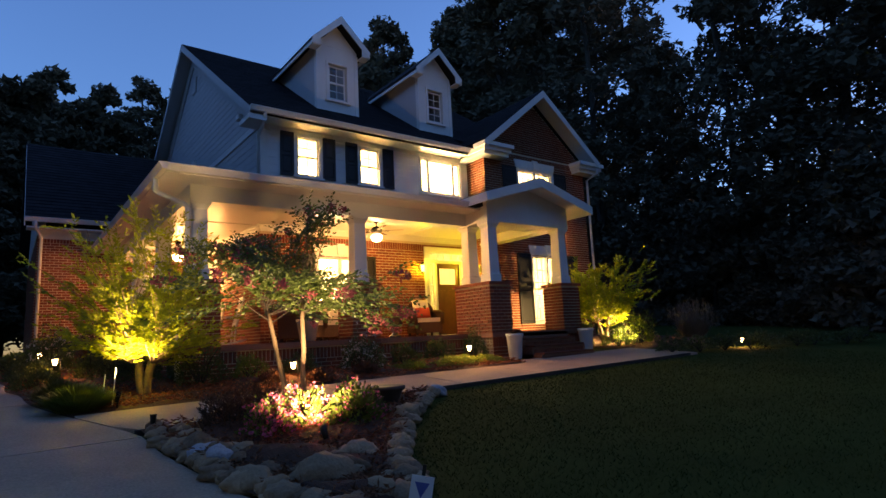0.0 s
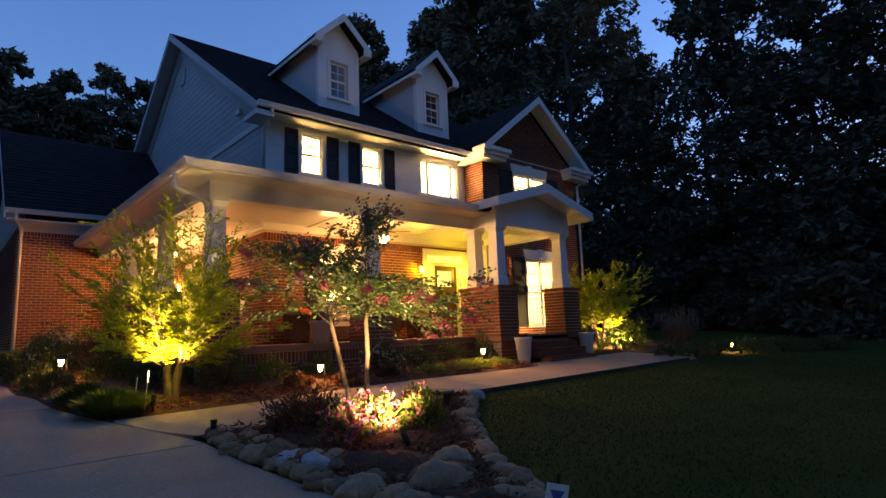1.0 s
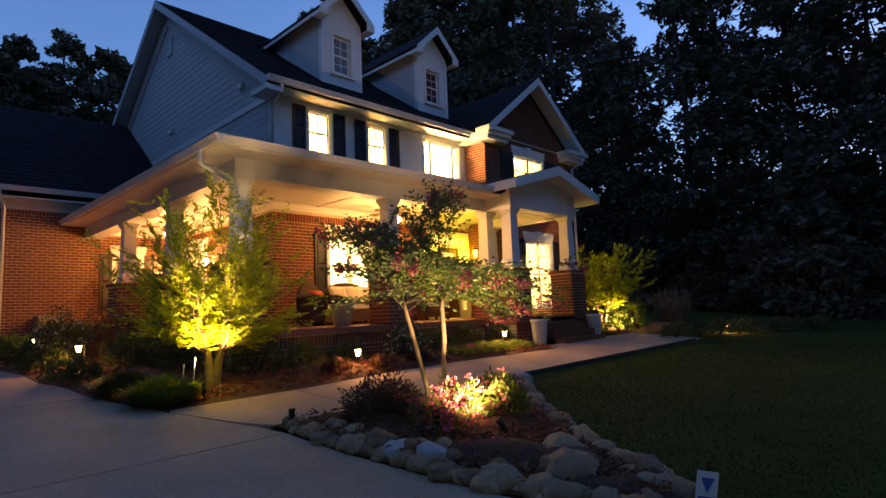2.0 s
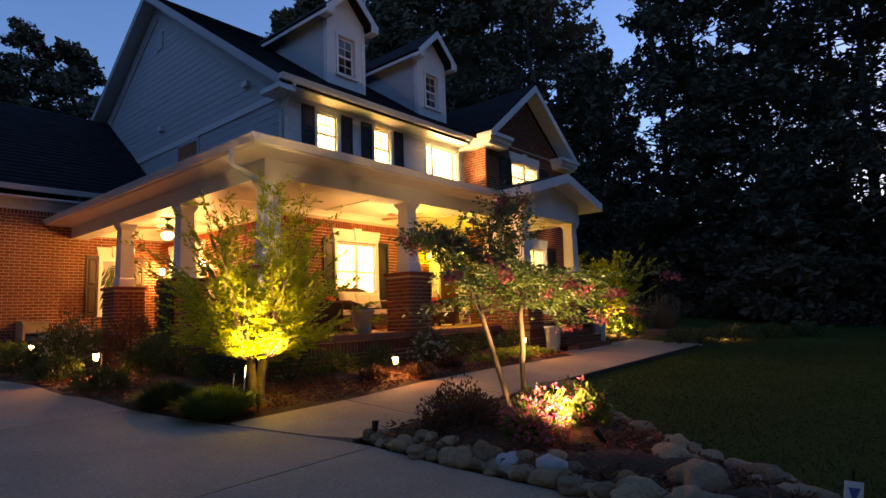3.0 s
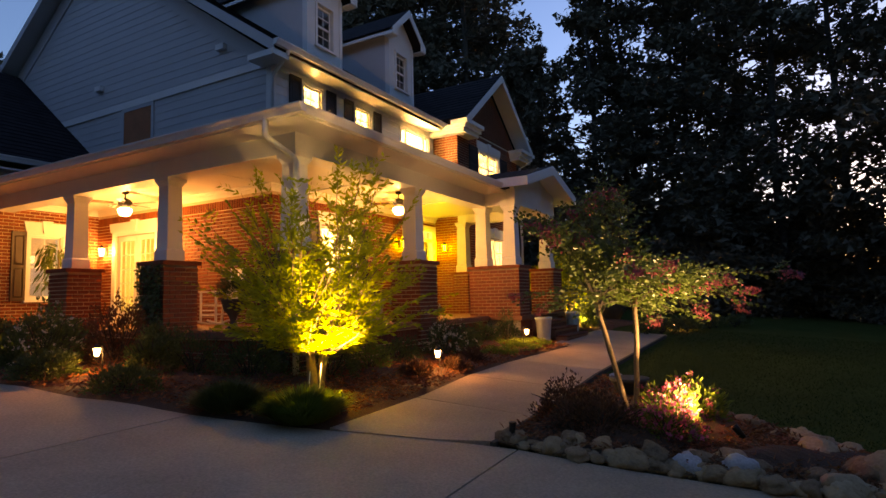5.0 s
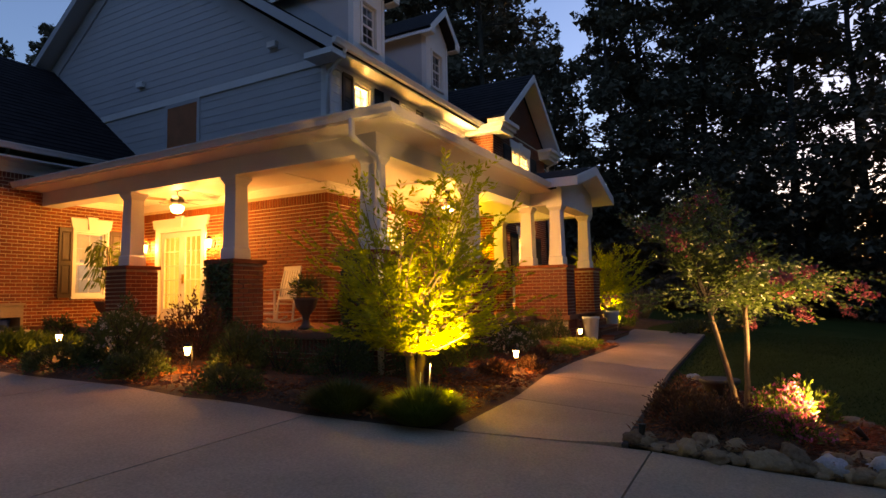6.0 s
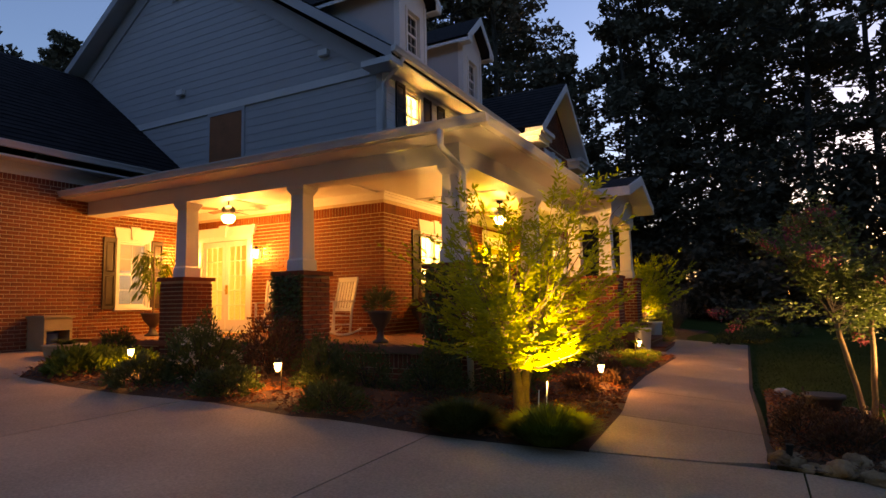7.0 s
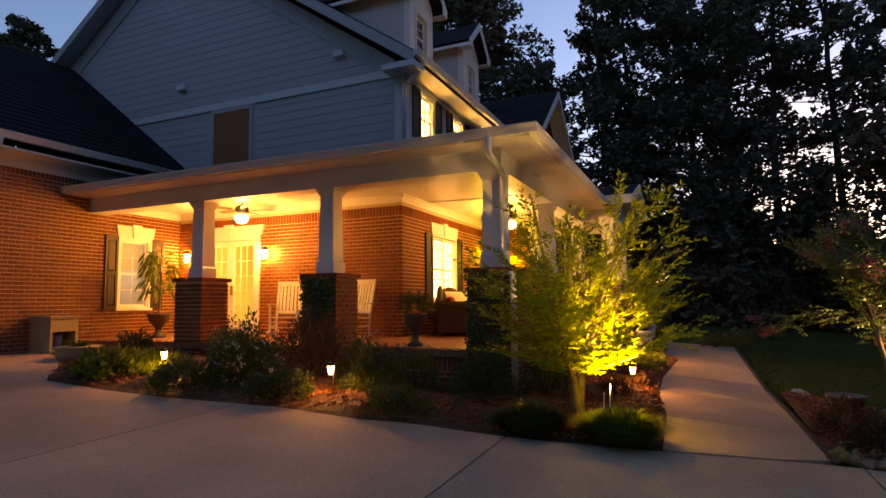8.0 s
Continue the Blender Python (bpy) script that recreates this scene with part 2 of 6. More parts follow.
s = Shape()
gx = [-600, -200, -80, -40, -20, -12, -10, -8, -6, -4, -2, 0, 2, 4, 6, 8, 10, 12, 14, 16, 20, 28, 40, 80, 200, 600]
gy = [-600, -200, -60, -30, -20, -14, -10, -6, -4, -2, 0, 2, 4, 6, 8, 10, 12, 14, 16, 19, 24, 32, 45, 80, 200, 600]
for yy in gy:
    for xx in gx:
        s.v.append((xx, yy, gz(xx, yy) - 0.03))
for j in range(len(gy) - 1):
    for i in range(len(gx) - 1):
        a = j * len(gx) + i
        s.f.append((a, a + 1, a + len(gx) + 1, a + len(gx)))
single("ground", s, GRASS, "dark evening lawn that slopes up to the house", "ground", (0, 0, 0), kind="structure")

BEDX = [(8.62, 0.66), (9.5, 0.41), (10.2, 0.27), (11.1, 0.22), (11.7, 0.02), (12.8, 0.03), (14.2, -0.25), (15.2, -0.33), (16.5, -0.3), (17.2, 0.3), (18.2, 1.1), (19.6, 1.5)]
ROCKL = [(3.3, 1.75), (4.3, 1.42), (4.9, 1.33), (6.0, 1.2), (7.1, 1.18)]
ROCKR = [(3.3, 2.3), (4.2, 2.7), (4.6, 3.0), (5.45, 3.6), (5.8, 3.85), (6.9, 5.1), (7.08, 5.3)]
WALKL = [(0.7, 8.58), (2.5, 8.62), (4.0, 8.8), (5.6, 8.82), (8.6, 8.66), (12.5, 8.7)]
WALKR = [(1.15, 7.1), (3.3, 7.18), (5.4, 7.28), (12.5, 7.34)]


def drive_edge(y):
    if y < 3.3:
        return 1.75 + 0.05 * (3.3 - y)
    if y < 7.1:
        return lerp_list(ROCKL, y)
    if y < 8.58:
        return 1.15 - (y - 7.1) * 0.32
    return lerp_list(BEDX, y)


driveway = thing("driveway", (-2, 5, gz(-2, 5)), "pale concrete driveway with cut control joints", "driveway", kind="structure", in_world=True)
CUTS = [-24, -16, -10, -6, -2.8, 0.4, 3.6, 6.85, 10.05, 13.2, 16.4, 19.7]
for a, b in zip(CUTS, CUTS[1:]):
    for left, right in ((-9.0, -4.6), (-4.6, None)):
        rows = []
        for k in range(9):
            y = a + 0.008 + (b - a - 0.016) * k / 8
            rows.append((left + 0.008, y, (right - 0.008 if right is not None else drive_edge(y)), y))
        sl = strip(rows, 0.0, n=4)
        m = len(sl.v)
        sl.v += [(x, y, z - 0.09) for x, y, z in sl.v]
        rim = [k for k in range(5)] + [r * 5 + 4 for r in range(1, 9)] + [8 * 5 + k for k in (3, 2, 1, 0)] + [r * 5 for r in range(7, 0, -1)]
        for p, q in zip(rim, rim[1:] + rim[:1]):
            sl.f.append((p, q, q + m, p + m))
        part("slab", sl, CONC, driveway)

walkway = thing("walkway", (6, 8, gz(6, 8)), "pale concrete front walk leading to the steps", "path", kind="structure", in_world=True)
XC = [0.72, 2.35, 4.1, 5.9, 7.7, 9.5, 11.3, 12.9]
for a, b in zip(XC, XC[1:]):
    rows = []
    for k in range(7):
        x = a + 0.006 + (b - a - 0.012) * k / 6
        lo, hi = lerp_list(WALKR, x), lerp_list(WALKL, x) + (0.45 if x > 8.8 else 0)
        if x < 1.15:
            lo = max(lo, 7.1 + (1.15 - x) / 0.32)
        rows.append((x, lo, x, hi))
    sl = strip(rows, 0.012, n=4)
    m = len(sl.v)
    sl.v += [(x, y, z - 0.1) for x, y, z in sl.v]
    rim = [k for k in range(5)] + [r * 5 + 4 for r in range(1, 7)] + [6 * 5 + k for k in (3, 2, 1, 0)] + [r * 5 for r in range(5, 0, -1)]
    for p, q in zip(rim, rim[1:] + rim[:1]):
        sl.f.append((p, q, q + m, p + m))
    part("slab", sl, CONC, walkway)

for a, b in zip(WALKR, WALKR[1:]):
    n = Vector((a[1] - b[1], b[0] - a[0], 0)).normalized() * -0.05
    za, zb = gz(a[0], a[1]) + 0.03, gz(b[0], b[1]) + 0.03
    part("edging", Shape().extrude([(a[0], a[1], za), (b[0], b[1], zb), (b[0] + n.x, b[1] + n.y, zb), (a[0] + n.x, a[1] + n.y, za)], (0, 0, -0.12)), BARKD, walkway, "dark edging strip")

single("mulch_bed", strip([(lerp_list(BEDX, y), y, 2.6, y) for y in np.linspace(8.58, 19.6, 60)], -0.01, 0.12, 24), SOIL, "bark mulch bed along the driveway and porch", "flower bed", (1, 12, gz(1, 12)), kind="structure")
single("mulch_bed", strip([(x, lerp_list(WALKL, x) - 0.03, x, 10.75) for x in np.linspace(2.59, 8.75, 40)], -0.01, 0.12, 16), SOIL, "bark mulch bed between the walk and the porch", "flower bed", (5, 9.6, gz(5, 9.6)), kind="structure")
single("mulch_bed", strip([(lerp_list(ROCKL, y) + 0.02, y, lerp_list(ROCKR, y), y) for y in np.linspace(3.3, 7.08, 30)], 0.03, 0.14, 20), SOIL, "dark mulch island bed edged with stones", "flower bed", (2.4, 5.5, gz(2.4, 5.5)), kind="structure")
single("mulch_bed", strip([(x, 8.75 + 0.2 * math.sin(x), x, 13.5) for x in np.linspace(12.6, 17.5, 20)], -0.01, 0.12, 14), SOIL, "dark mulch bed beyond the portico", "flower bed", (14.5, 10, gz(14.5, 10)), kind="structure")

# ---- the house ----
FL, PT, BB, BT, CZ = 1.5, 2.68, 4.13, 4.23, 4.38  # porch floor, pier top, beam bottom, brick top, porch ceiling
HX, HY = 4.83, 13.63  # the planes of the side wall and the front wall
house = thing("house", (9, 16, 1.2), "two-storey red brick and white siding house at dusk, windows lit", "house", in_world=True)


def cells(u0, u1, z0, z1, holes):
    """Rectangles that fill u0..u1, z0..z1 round the holes."""
    us = sorted({u0, u1, *[h[k] for h in holes for k in (0, 1)]})
    zs = sorted({z0, z1, *[h[k] for h in holes for k in (2, 3)]})
    us, zs = [u for u in us if u0 <= u <= u1], [z for z in zs if z0 <= z <= z1]
    for a, b in zip(us, us[1:]):
        for c, d in zip(zs, zs[1:]):
            if not any(h[0] <= (a + b) / 2 <= h[1] and h[2] <= (c + d) / 2 <= h[3] for h in holes):
                yield a, b, c, d


def solid(axis, at, thick, u0, u1, z0, z1, holes):
    """One connected slab with openings: faces only where it meets air."""
    us = [u for u in sorted({u0, u1, *[h[k] for h in holes for k in (0, 1)]}) if u0 <= u <= u1]
    zs = [z for z in sorted({z0, z1, *[h[k] for h in holes for k in (2, 3)]}) if z0 <= z <= z1]
    full = set()
    for i in range(len(us) - 1):
        for j in range(len(zs) - 1):
            u, z = (us[i] + us[i + 1]) / 2, (zs[j] + zs[j + 1]) / 2
            if not any(h[0] < u < h[1] and h[2] < z < h[3] for h in holes):
                full.add((i, j))
    s, seen = Shape(), {}

    def vert(i, j, side):
        if (i, j, side) not in seen:
            d = at + thick * side
            seen[i, j, side] = len(s.v)
            s.v.append((us[i], d, zs[j]) if axis == "y" else (d, us[i], zs[j]))
        return seen[i, j, side]

    for i, j in full:
        s.f.append((vert(i, j, 0), vert(i + 1, j, 0), vert(i + 1, j + 1, 0), vert(i, j + 1, 0)))
        s.f.append((vert(i, j + 1, 1), vert(i + 1, j + 1, 1), vert(i + 1, j, 1), vert(i, j, 1)))
        for di, dj, a, b in ((-1, 0, (i, j + 1), (i, j)), (1, 0, (i + 1, j), (i + 1, j + 1)), (0, -1, (i, j), (i + 1, j)), (0, 1, (i + 1, j + 1), (i, j + 1))):
            if (i + di, j + dj) not in full:
                s.f.append((vert(*b, 0), vert(*a, 0), vert(*a, 1), vert(*b, 1)))
    return s


def wall(name, axis, at, thick, u0, u1, z0, z1, holes, material, label):
    """A wall with real openings; axis is its normal, its outer face lies at 'at' and it goes back by thick."""
    return part(name, solid(axis, at, thick, u0, u1, z0, z1, holes), material, house, label)


BL, BH, BJ = 0.2, 0.063, 0.014


def brick_mesh(name, length, height, depth):
    s = Shape()
    b = 0.003
    s.v = [(0, 0, 0), (length, 0, 0), (length, 0, height), (0, 0, height), (b, -depth, b), (length - b, -depth, b), (length - b, -depth, height - b), (b, -depth, height - b)]
    s.f = [(4, 5, 6, 7), (0, 1, 5, 4), (1, 2, 6, 5), (2, 3, 7, 6), (3, 0, 4, 7)]
    return s.mesh(name, BRICK)


FULL = brick_mesh("brick", BL, BH, 0.012)
HALF = brick_mesh("brick_half", BL * 0.47, BH, 0.012)


def lay_bricks(parent, axis, at, u0, u1, z0, z1, holes, near=None, sign=1):
    """Running bond. Whole bricks inside near (u0, u1, z0, z1) are pieces of their own, the rest is one mesh. A soldier course tops it."""
    rest, count, z, row = Shape(), 0, z0, 0
    top = z1 - BL - BJ

    def put(a, b, c, d):
        e = 0.003
        i = len(rest.v)
        for u, zz, dd in ((a, c, 0), (b, c, 0), (b, d, 0), (a, d, 0), (a + e, c + e, 0.012), (b - e, c + e, 0.012), (b - e, d - e, 0.012), (a + e, d - e, 0.012)):
            dd += random.uniform(-0.0015, 0.0015) if dd else 0
            rest.v.append((u, at - dd, zz) if axis == "y" else (at - sign * dd, u, zz))
        for q in ((4, 5, 6, 7), (0, 1, 5, 4), (1, 2, 6, 5), (2, 3, 7, 6), (3, 0, 4, 7)):
            rest.f.append(tuple(i + k for k in q))

    root = SHIFT[house]
    while z + BH <= top + 0.001:
        u = u0 - (BL + BJ) * 0.5 * (row % 2)
        gaps = sorted((h[0], h[1]) for h in holes if h[2] < z + BH * 0.6 and h[3] > z + BH * 0.4)
        free, start = [], u0
        for g0, g1 in gaps:
            if g0 > start:
                free.append((start, g0))
            start = max(start, g1)
        if start < u1:
            free.append((start, u1))
        while u < u1:
            for f0, f1 in free:
                a, b = max(u, f0), min(u + BL, f1)
                if b - a < 0.03:
                    continue
                whole = b - a > BL - 0.001
                if near and whole and count < 300 and near[0] <= a and b <= near[1] and near[2] <= z <= near[3]:
                    ob = new("brick", FULL)
                    ob.parent = parent
                    if axis == "y":
                        ob.matrix_basis = Matrix.Translation(Vector((a, at, z)) - root)
                    elif sign > 0:
                        ob.matrix_basis = Matrix.Translation(Vector((at, b, z)) - root) @ Matrix.Rotation(radians(-90), 4, "Z")
                    else:
                        ob.matrix_basis = Matrix.Translation(Vector((at, a, z)) - root) @ Matrix.Rotation(radians(90), 4, "Z")
                    count += 1
                else:
                    put(a, b, z, z + BH)
            u += BL + BJ
        z += BH + BJ
        row += 1
    u = u0
    while u + BH < u1:
        if not any(h[0] < u + BH and h[1] > u and h[3] > top + 0.05 for h in holes):
            put(u, u + BH, z, min(z + BL, z1))
        u += BH + BJ
    if rest.f:
        part("brickwork", rest, BRICK, parent, kind="stuff")


# openings, as (u0, u1, z0, z1)
FRONTW = (6.3, 7.6, 2.2, 3.68)
ENTRY = (9.75, 11.33, FL, 4.0)
FRENCH = (17.4, 18.95, FL, 3.66)
GARW = (3.24, 3.98, 2.12, 3.66)
UP1, UP2, UP3 = (5.77, 6.43, 5.74, 6.84), (7.62, 8.28, 5.74, 6.84), (9.69, 11.22, 5.74, 6.84)
WUP, WLOW = (12.9, 14.5, 5.7, 6.7), (13.3, 14.75, 1.75, 3.9)

wf = wall("wall", "y", HY, 0.2, HX, 11.5, 0.8, CZ + 0.1, [FRONTW, ENTRY], MORTAR, "red brick front wall of the porch")
lay_bricks(wf, "y", HY, HX, 11.5, FL, BT, [FRONTW, ENTRY], (4.83, 6.2, FL, BT))
ws = wall("wall", "x", HX, 0.2, HY + 0.2, 19.8, 0.8, CZ + 0.1, [FRENCH], MORTAR, "red brick side wall under the porch")
lay_bricks(ws, "x", HX, HY, 19.8, FL, BT, [FRENCH], (13.6, 16.8, FL + 0.8, BT))
GX0, GY = 0.58, 19.8
wg = wall("wall", "y", GY, 0.2, GX0, HX - 0.01, 0.9, 5.1, [GARW], MORTAR, "red brick wall of the garage wing")
lay_bricks(wg, "y", GY, GX0, HX, 1.28, 4.9, [GARW], (1.2, 3.2, 2.2, 4.2))
wgl = wall("wall", "x", GX0, 0.2, GY + 0.2, 28.6, 0.9, 5.1, [], MORTAR, "brick end wall of the garage wing")
lay_bricks(wgl, "x", GX0, GY, 28.6, 1.28, 4.9, [])
# TRIM, not SIDING: the wall's brighter light is put into its colour
wu = wall("wall", "y", HY + 0.02, 0.18, HX, 11.5, CZ + 0.101, 7.1, [UP1, UP2, UP3], TRIM, "upper front wall, whitened for the brighter light on it")
# the gabled end wall of the main block; its grey stands for dimmer light
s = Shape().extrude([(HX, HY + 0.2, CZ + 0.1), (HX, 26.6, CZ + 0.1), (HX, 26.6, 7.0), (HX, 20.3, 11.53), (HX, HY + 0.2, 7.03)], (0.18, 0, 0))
wgab = part("wall", s, SIDING, house, "clapboard gable end, pale grey-white for its dimmer light")
s = Shape().box(HX + 0.2, 26.4, 0.9, 16.1, 26.6, 7.1)
part("wall", s, SIDING, house)

WX0, WX1, WY = 11.5, 16.15, 12.8
ww = wall("wall", "y", WY, 0.2, WX0, WX1, 0.7, 7.2, [WUP, WLOW], MORTAR, "red brick front wall of the gabled wing")
lay_bricks(ww, "y", WY, WX0, WX1, 0.95, 7.2, [WUP, WLOW])
wl = wall("wall", "x", WX0, 0.2, WY + 0.2, HY + 0.2, 0.7, 7.2, [], MORTAR, "brick return of the gabled wing")
lay_bricks(wl, "x", WX0, WY, HY, FL, 7.1, [])
s = Shape().box(WX1 - 0.2, WY + 0.2, 0.7, WX1, 26.4, 7.2)
part("wall", s, MORTAR, house)
s = Shape().extrude([(WX0, WY, 7.2), (WX1, WY, 7.2), (13.85, WY, 9.0)], (0, 0.2, 0))
wt = part("wall", s, MORTAR, house, "red brick gable field")
rest, z, row = Shape(), 7.214, 0
while z < 8.9:
    half = (9.0 - z - BH) / 1.8 * 2.32
    u = 13.85 - half - 0.1 * (row % 2)
    while u < 13.85 + half:
        a, b = max(u, 13.85 - half), min(u + BL, 13.85 + half)
        if b - a > 0.03:
            rest.box(a, WY - 0.012, z, b, WY, z + BH)
        u += BL + BJ
    z += BH + BJ
    row += 1
part("brickwork", rest, BRICK, wt, kind="stuff")

# clapboards, each a board
def clapboards(parent, axis, at, spans, material, step=0.19):
    for z, runs in spans:
        for a, b in runs:
            s = Shape()
            pro = [(0.0, z + step + 0.012), (-0.004, z + step + 0.012), (-0.013, z), (0.0, z)]
            if axis == "y":
                s.extrude([(a, at + d, h) for d, h in pro], (b - a, 0, 0))
            else:
                s.extrude([(at + d, a, h) for d, h in pro], (0, b - a, 0))
            part("clapboard", s, material, parent)


rows = []
z = 5.2
while z < 11.1:
    zt = z + 0.19
    back = 26.55 if zt < 7.0 else 20.1 + (11.35 - zt) / 0.676
    front = HY + 0.14 if zt < 7.0 else 20.1 - (11.35 - zt) / 0.676
    if 6.92 < z + 0.1 < 7.0 or front >= back:
        z += 0.19
        continue
    rows.append((z, [(front, 17.55), (18.83, back)] if z < 6.75 else [(front, back)]))
    z += 0.19
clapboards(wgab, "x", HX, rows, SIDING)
rows, z = [], 5.2
while z < 6.95:
    free, start = [], HX + 0.14
    for h in (UP1, UP2, UP3):
        if h[2] - 0.1 < z + 0.19 and h[3] + 0.1 > z:
            free.append((start, h[0] - 0.07))
            start = h[1] + 0.07
    free.append((start, 11.47))
    rows.append((z, free))
    z += 0.19
# front boards whiter than the gable end's, for the light that falls there
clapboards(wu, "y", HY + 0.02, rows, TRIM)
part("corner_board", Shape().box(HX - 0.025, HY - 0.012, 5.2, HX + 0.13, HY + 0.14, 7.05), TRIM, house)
part("band_board", Shape().box(HX - 0.045, HY + 0.14, 6.88, HX, 25.5, 7.05), TRIM, house)
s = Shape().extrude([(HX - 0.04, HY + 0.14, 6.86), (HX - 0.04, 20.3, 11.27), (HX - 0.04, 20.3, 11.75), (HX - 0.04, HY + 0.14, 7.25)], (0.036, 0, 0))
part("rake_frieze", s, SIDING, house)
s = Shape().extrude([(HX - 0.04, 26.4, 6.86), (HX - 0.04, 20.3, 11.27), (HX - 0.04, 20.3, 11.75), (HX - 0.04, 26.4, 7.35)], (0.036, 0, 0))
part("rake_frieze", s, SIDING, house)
part("side_panel", Shape().box(HX - 0.03, 17.64, 5.2, HX + 0.0, 18.75, 6.79), BOARD, house, "weathered brown boarded panel")
s = Shape()
for a, b, c, d in ((17.55, 17.64, 5.2, 6.88), (18.75, 18.83, 5.2, 6.88), (17.64, 18.75, 6.79, 6.88)):
    s.box(HX - 0.04, a, c, HX, b, d)
part("panel_trim", s, SIDING, house)
part("gable_light", Shape().box(HX - 0.12, 19.7, 7.55, HX - 0.02, 19.95, 7.68), TRIM, house)
part("gable_light", Shape().box(HX - 0.12, 15.0, 7.55, HX - 0.02, 15.25, 7.68), TRIM, house)
part("gable_vent", Shape().box(HX - 0.05, 19.9, 10.2, HX - 0.0, 20.3, 10.75), SIDING, house)


# ---- roofs ----
def roof_plane(name, eave_a, eave_b, top_a, top_b, label, step=0.2, thick=0.12, mat_=None):
    """A pitched plane from the eave line up to the top line, in overlapping shingle courses cut into tabs."""
    ea, eb, ta, tb = (Vector(p) for p in (eave_a, eave_b, top_a, top_b))
    up = (ta - ea)
    nrm = (eb - ea).cross(ta - ea).normalized()
    if nrm.z < 0:
        nrm = -nrm
    base = Shape().extrude([ea, eb, tb, ta], -nrm * thick)
    ob = part(name, base, mat_ or SHINGLE, house, label)
    n = max(2, int(max(up.length, (tb - eb).length) / step))
    s = Shape()
    for k in range(n):
        a, b = ea.lerp(ta, k / n), eb.lerp(tb, k / n)
        c, d = ea.lerp(ta, (k + 1) / n), eb.lerp(tb, (k + 1) / n)
        m = max(1, int((b - a).length / 0.32))
        off = 0.5 * (k % 2) / m
        cut = [0.0] + [min(1, max(0, j / m + off)) for j in range(1 - (k % 2), m)] + [1.0]
        for u0, u1 in zip(cut, cut[1:]):
            if u1 - u0 < 1e-4:
                continue
            l = nrm * (0.014 + random.uniform(0, 0.006))
            q = [a.lerp(b, u0) + l, a.lerp(b, u1 - 0.004 / max(0.5, (b - a).length)) + l, c.lerp(d, u1) + nrm * 0.003, c.lerp(d, u0) + nrm * 0.003]
            i = len(s.v)
            s.v += [tuple(p) for p in q] + [tuple(q[0] - l), tuple(q[1] - l)]
            s.f += [(i, i + 1, i + 2, i + 3), (i + 4, i + 5, i + 1, i)]
    part("shingle_course", s, SHINGLE, ob, kind="stuff")
    return ob


EY, EZ, RY, RZ = 13.12, 7.17, 20.3, 12.02
roof_plane("roof", (4.4, EY, EZ), (11.3, EY, EZ), (4.4, RY, RZ), (11.3, RY, RZ), "dark shingle main roof")
roof_plane("roof", (11.3, EY + 0.9, EZ + 0.61), (16.3, EY + 0.9, EZ + 0.61), (11.3, RY, RZ), (16.3, RY, RZ), "dark shingle main roof", 0.3)
roof_plane("roof", (16.3, 27.08, EZ), (4.4, 27.08, EZ), (16.3, RY, RZ), (4.4, RY, RZ), "dark shingle back roof", 0.5)
# rake boards, eave trim
s = Shape().extrude([(4.38, EY, EZ - 0.02), (4.38, RY, RZ - 0.02), (4.38, RY, RZ - 0.26), (4.38, EY, EZ - 0.26)], (0.03, 0, 0))
part("rake_board", s, SIDING, house)
s = Shape().extrude([(4.38, 27.08, EZ - 0.02), (4.38, RY, RZ - 0.02), (4.38, RY, RZ - 0.26), (4.38, 27.08, EZ - 0.26)], (0.03, 0, 0))
part("rake_board", s, SIDING, house)
s = Shape().extrude([(4.41, EY, EZ - 0.2), (4.41, RY, RZ - 0.2), (HX, RY, RZ - 0.2), (HX, EY, EZ - 0.2)], (0, 0, -0.02))
part("soffit", s, SIDING, house)
s = Shape().extrude([(4.41, 27.08, EZ - 0.2), (4.41, RY, RZ - 0.2), (HX, RY, RZ - 0.2), (HX, 27.08, EZ - 0.2)], (0, 0, -0.02))
part("soffit", s, SIDING, house)
part("soffit", Shape().box(4.41, EY + 0.02, 6.98, 11.5, HY + 0.02, 7.0), TRIM, house)
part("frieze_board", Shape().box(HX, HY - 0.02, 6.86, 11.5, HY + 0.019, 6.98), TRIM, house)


def gutter(a, b, out):
    """A trough along the eave from a to b; out is the way it faces."""
    a, b, out = Vector(a), Vector(b), Vector(out)
    pro = [(0, 0), (0.13, 0), (0.13, -0.02), (0.105, -0.06), (0.085, -0.12), (0, -0.12)]
    part("gutter", Shape().extrude([a + out * d + Vector((0, 0, h)) for d, h in pro], b - a), GUTTER, house)


def downspout(pts, name="downspout"):
    part(name, Shape().tube(pts, 0.045, 8), GUTTER, house, "white downspout", smooth=True)


gutter((4.38, EY, EZ), (11.28, EY, EZ), (0, -1, 0))
part("eave_return", Shape().box(4.36, EY - 0.02, 6.86, HX - 0.04, HY + 0.2, 6.98), TRIM, house)
downspout([(4.75, EY - 0.05, 7.05), (4.75, EY + 0.0, 6.95), (4.72, HY - 0.12, 6.6), (4.74, HY - 0.1, 5.3)])

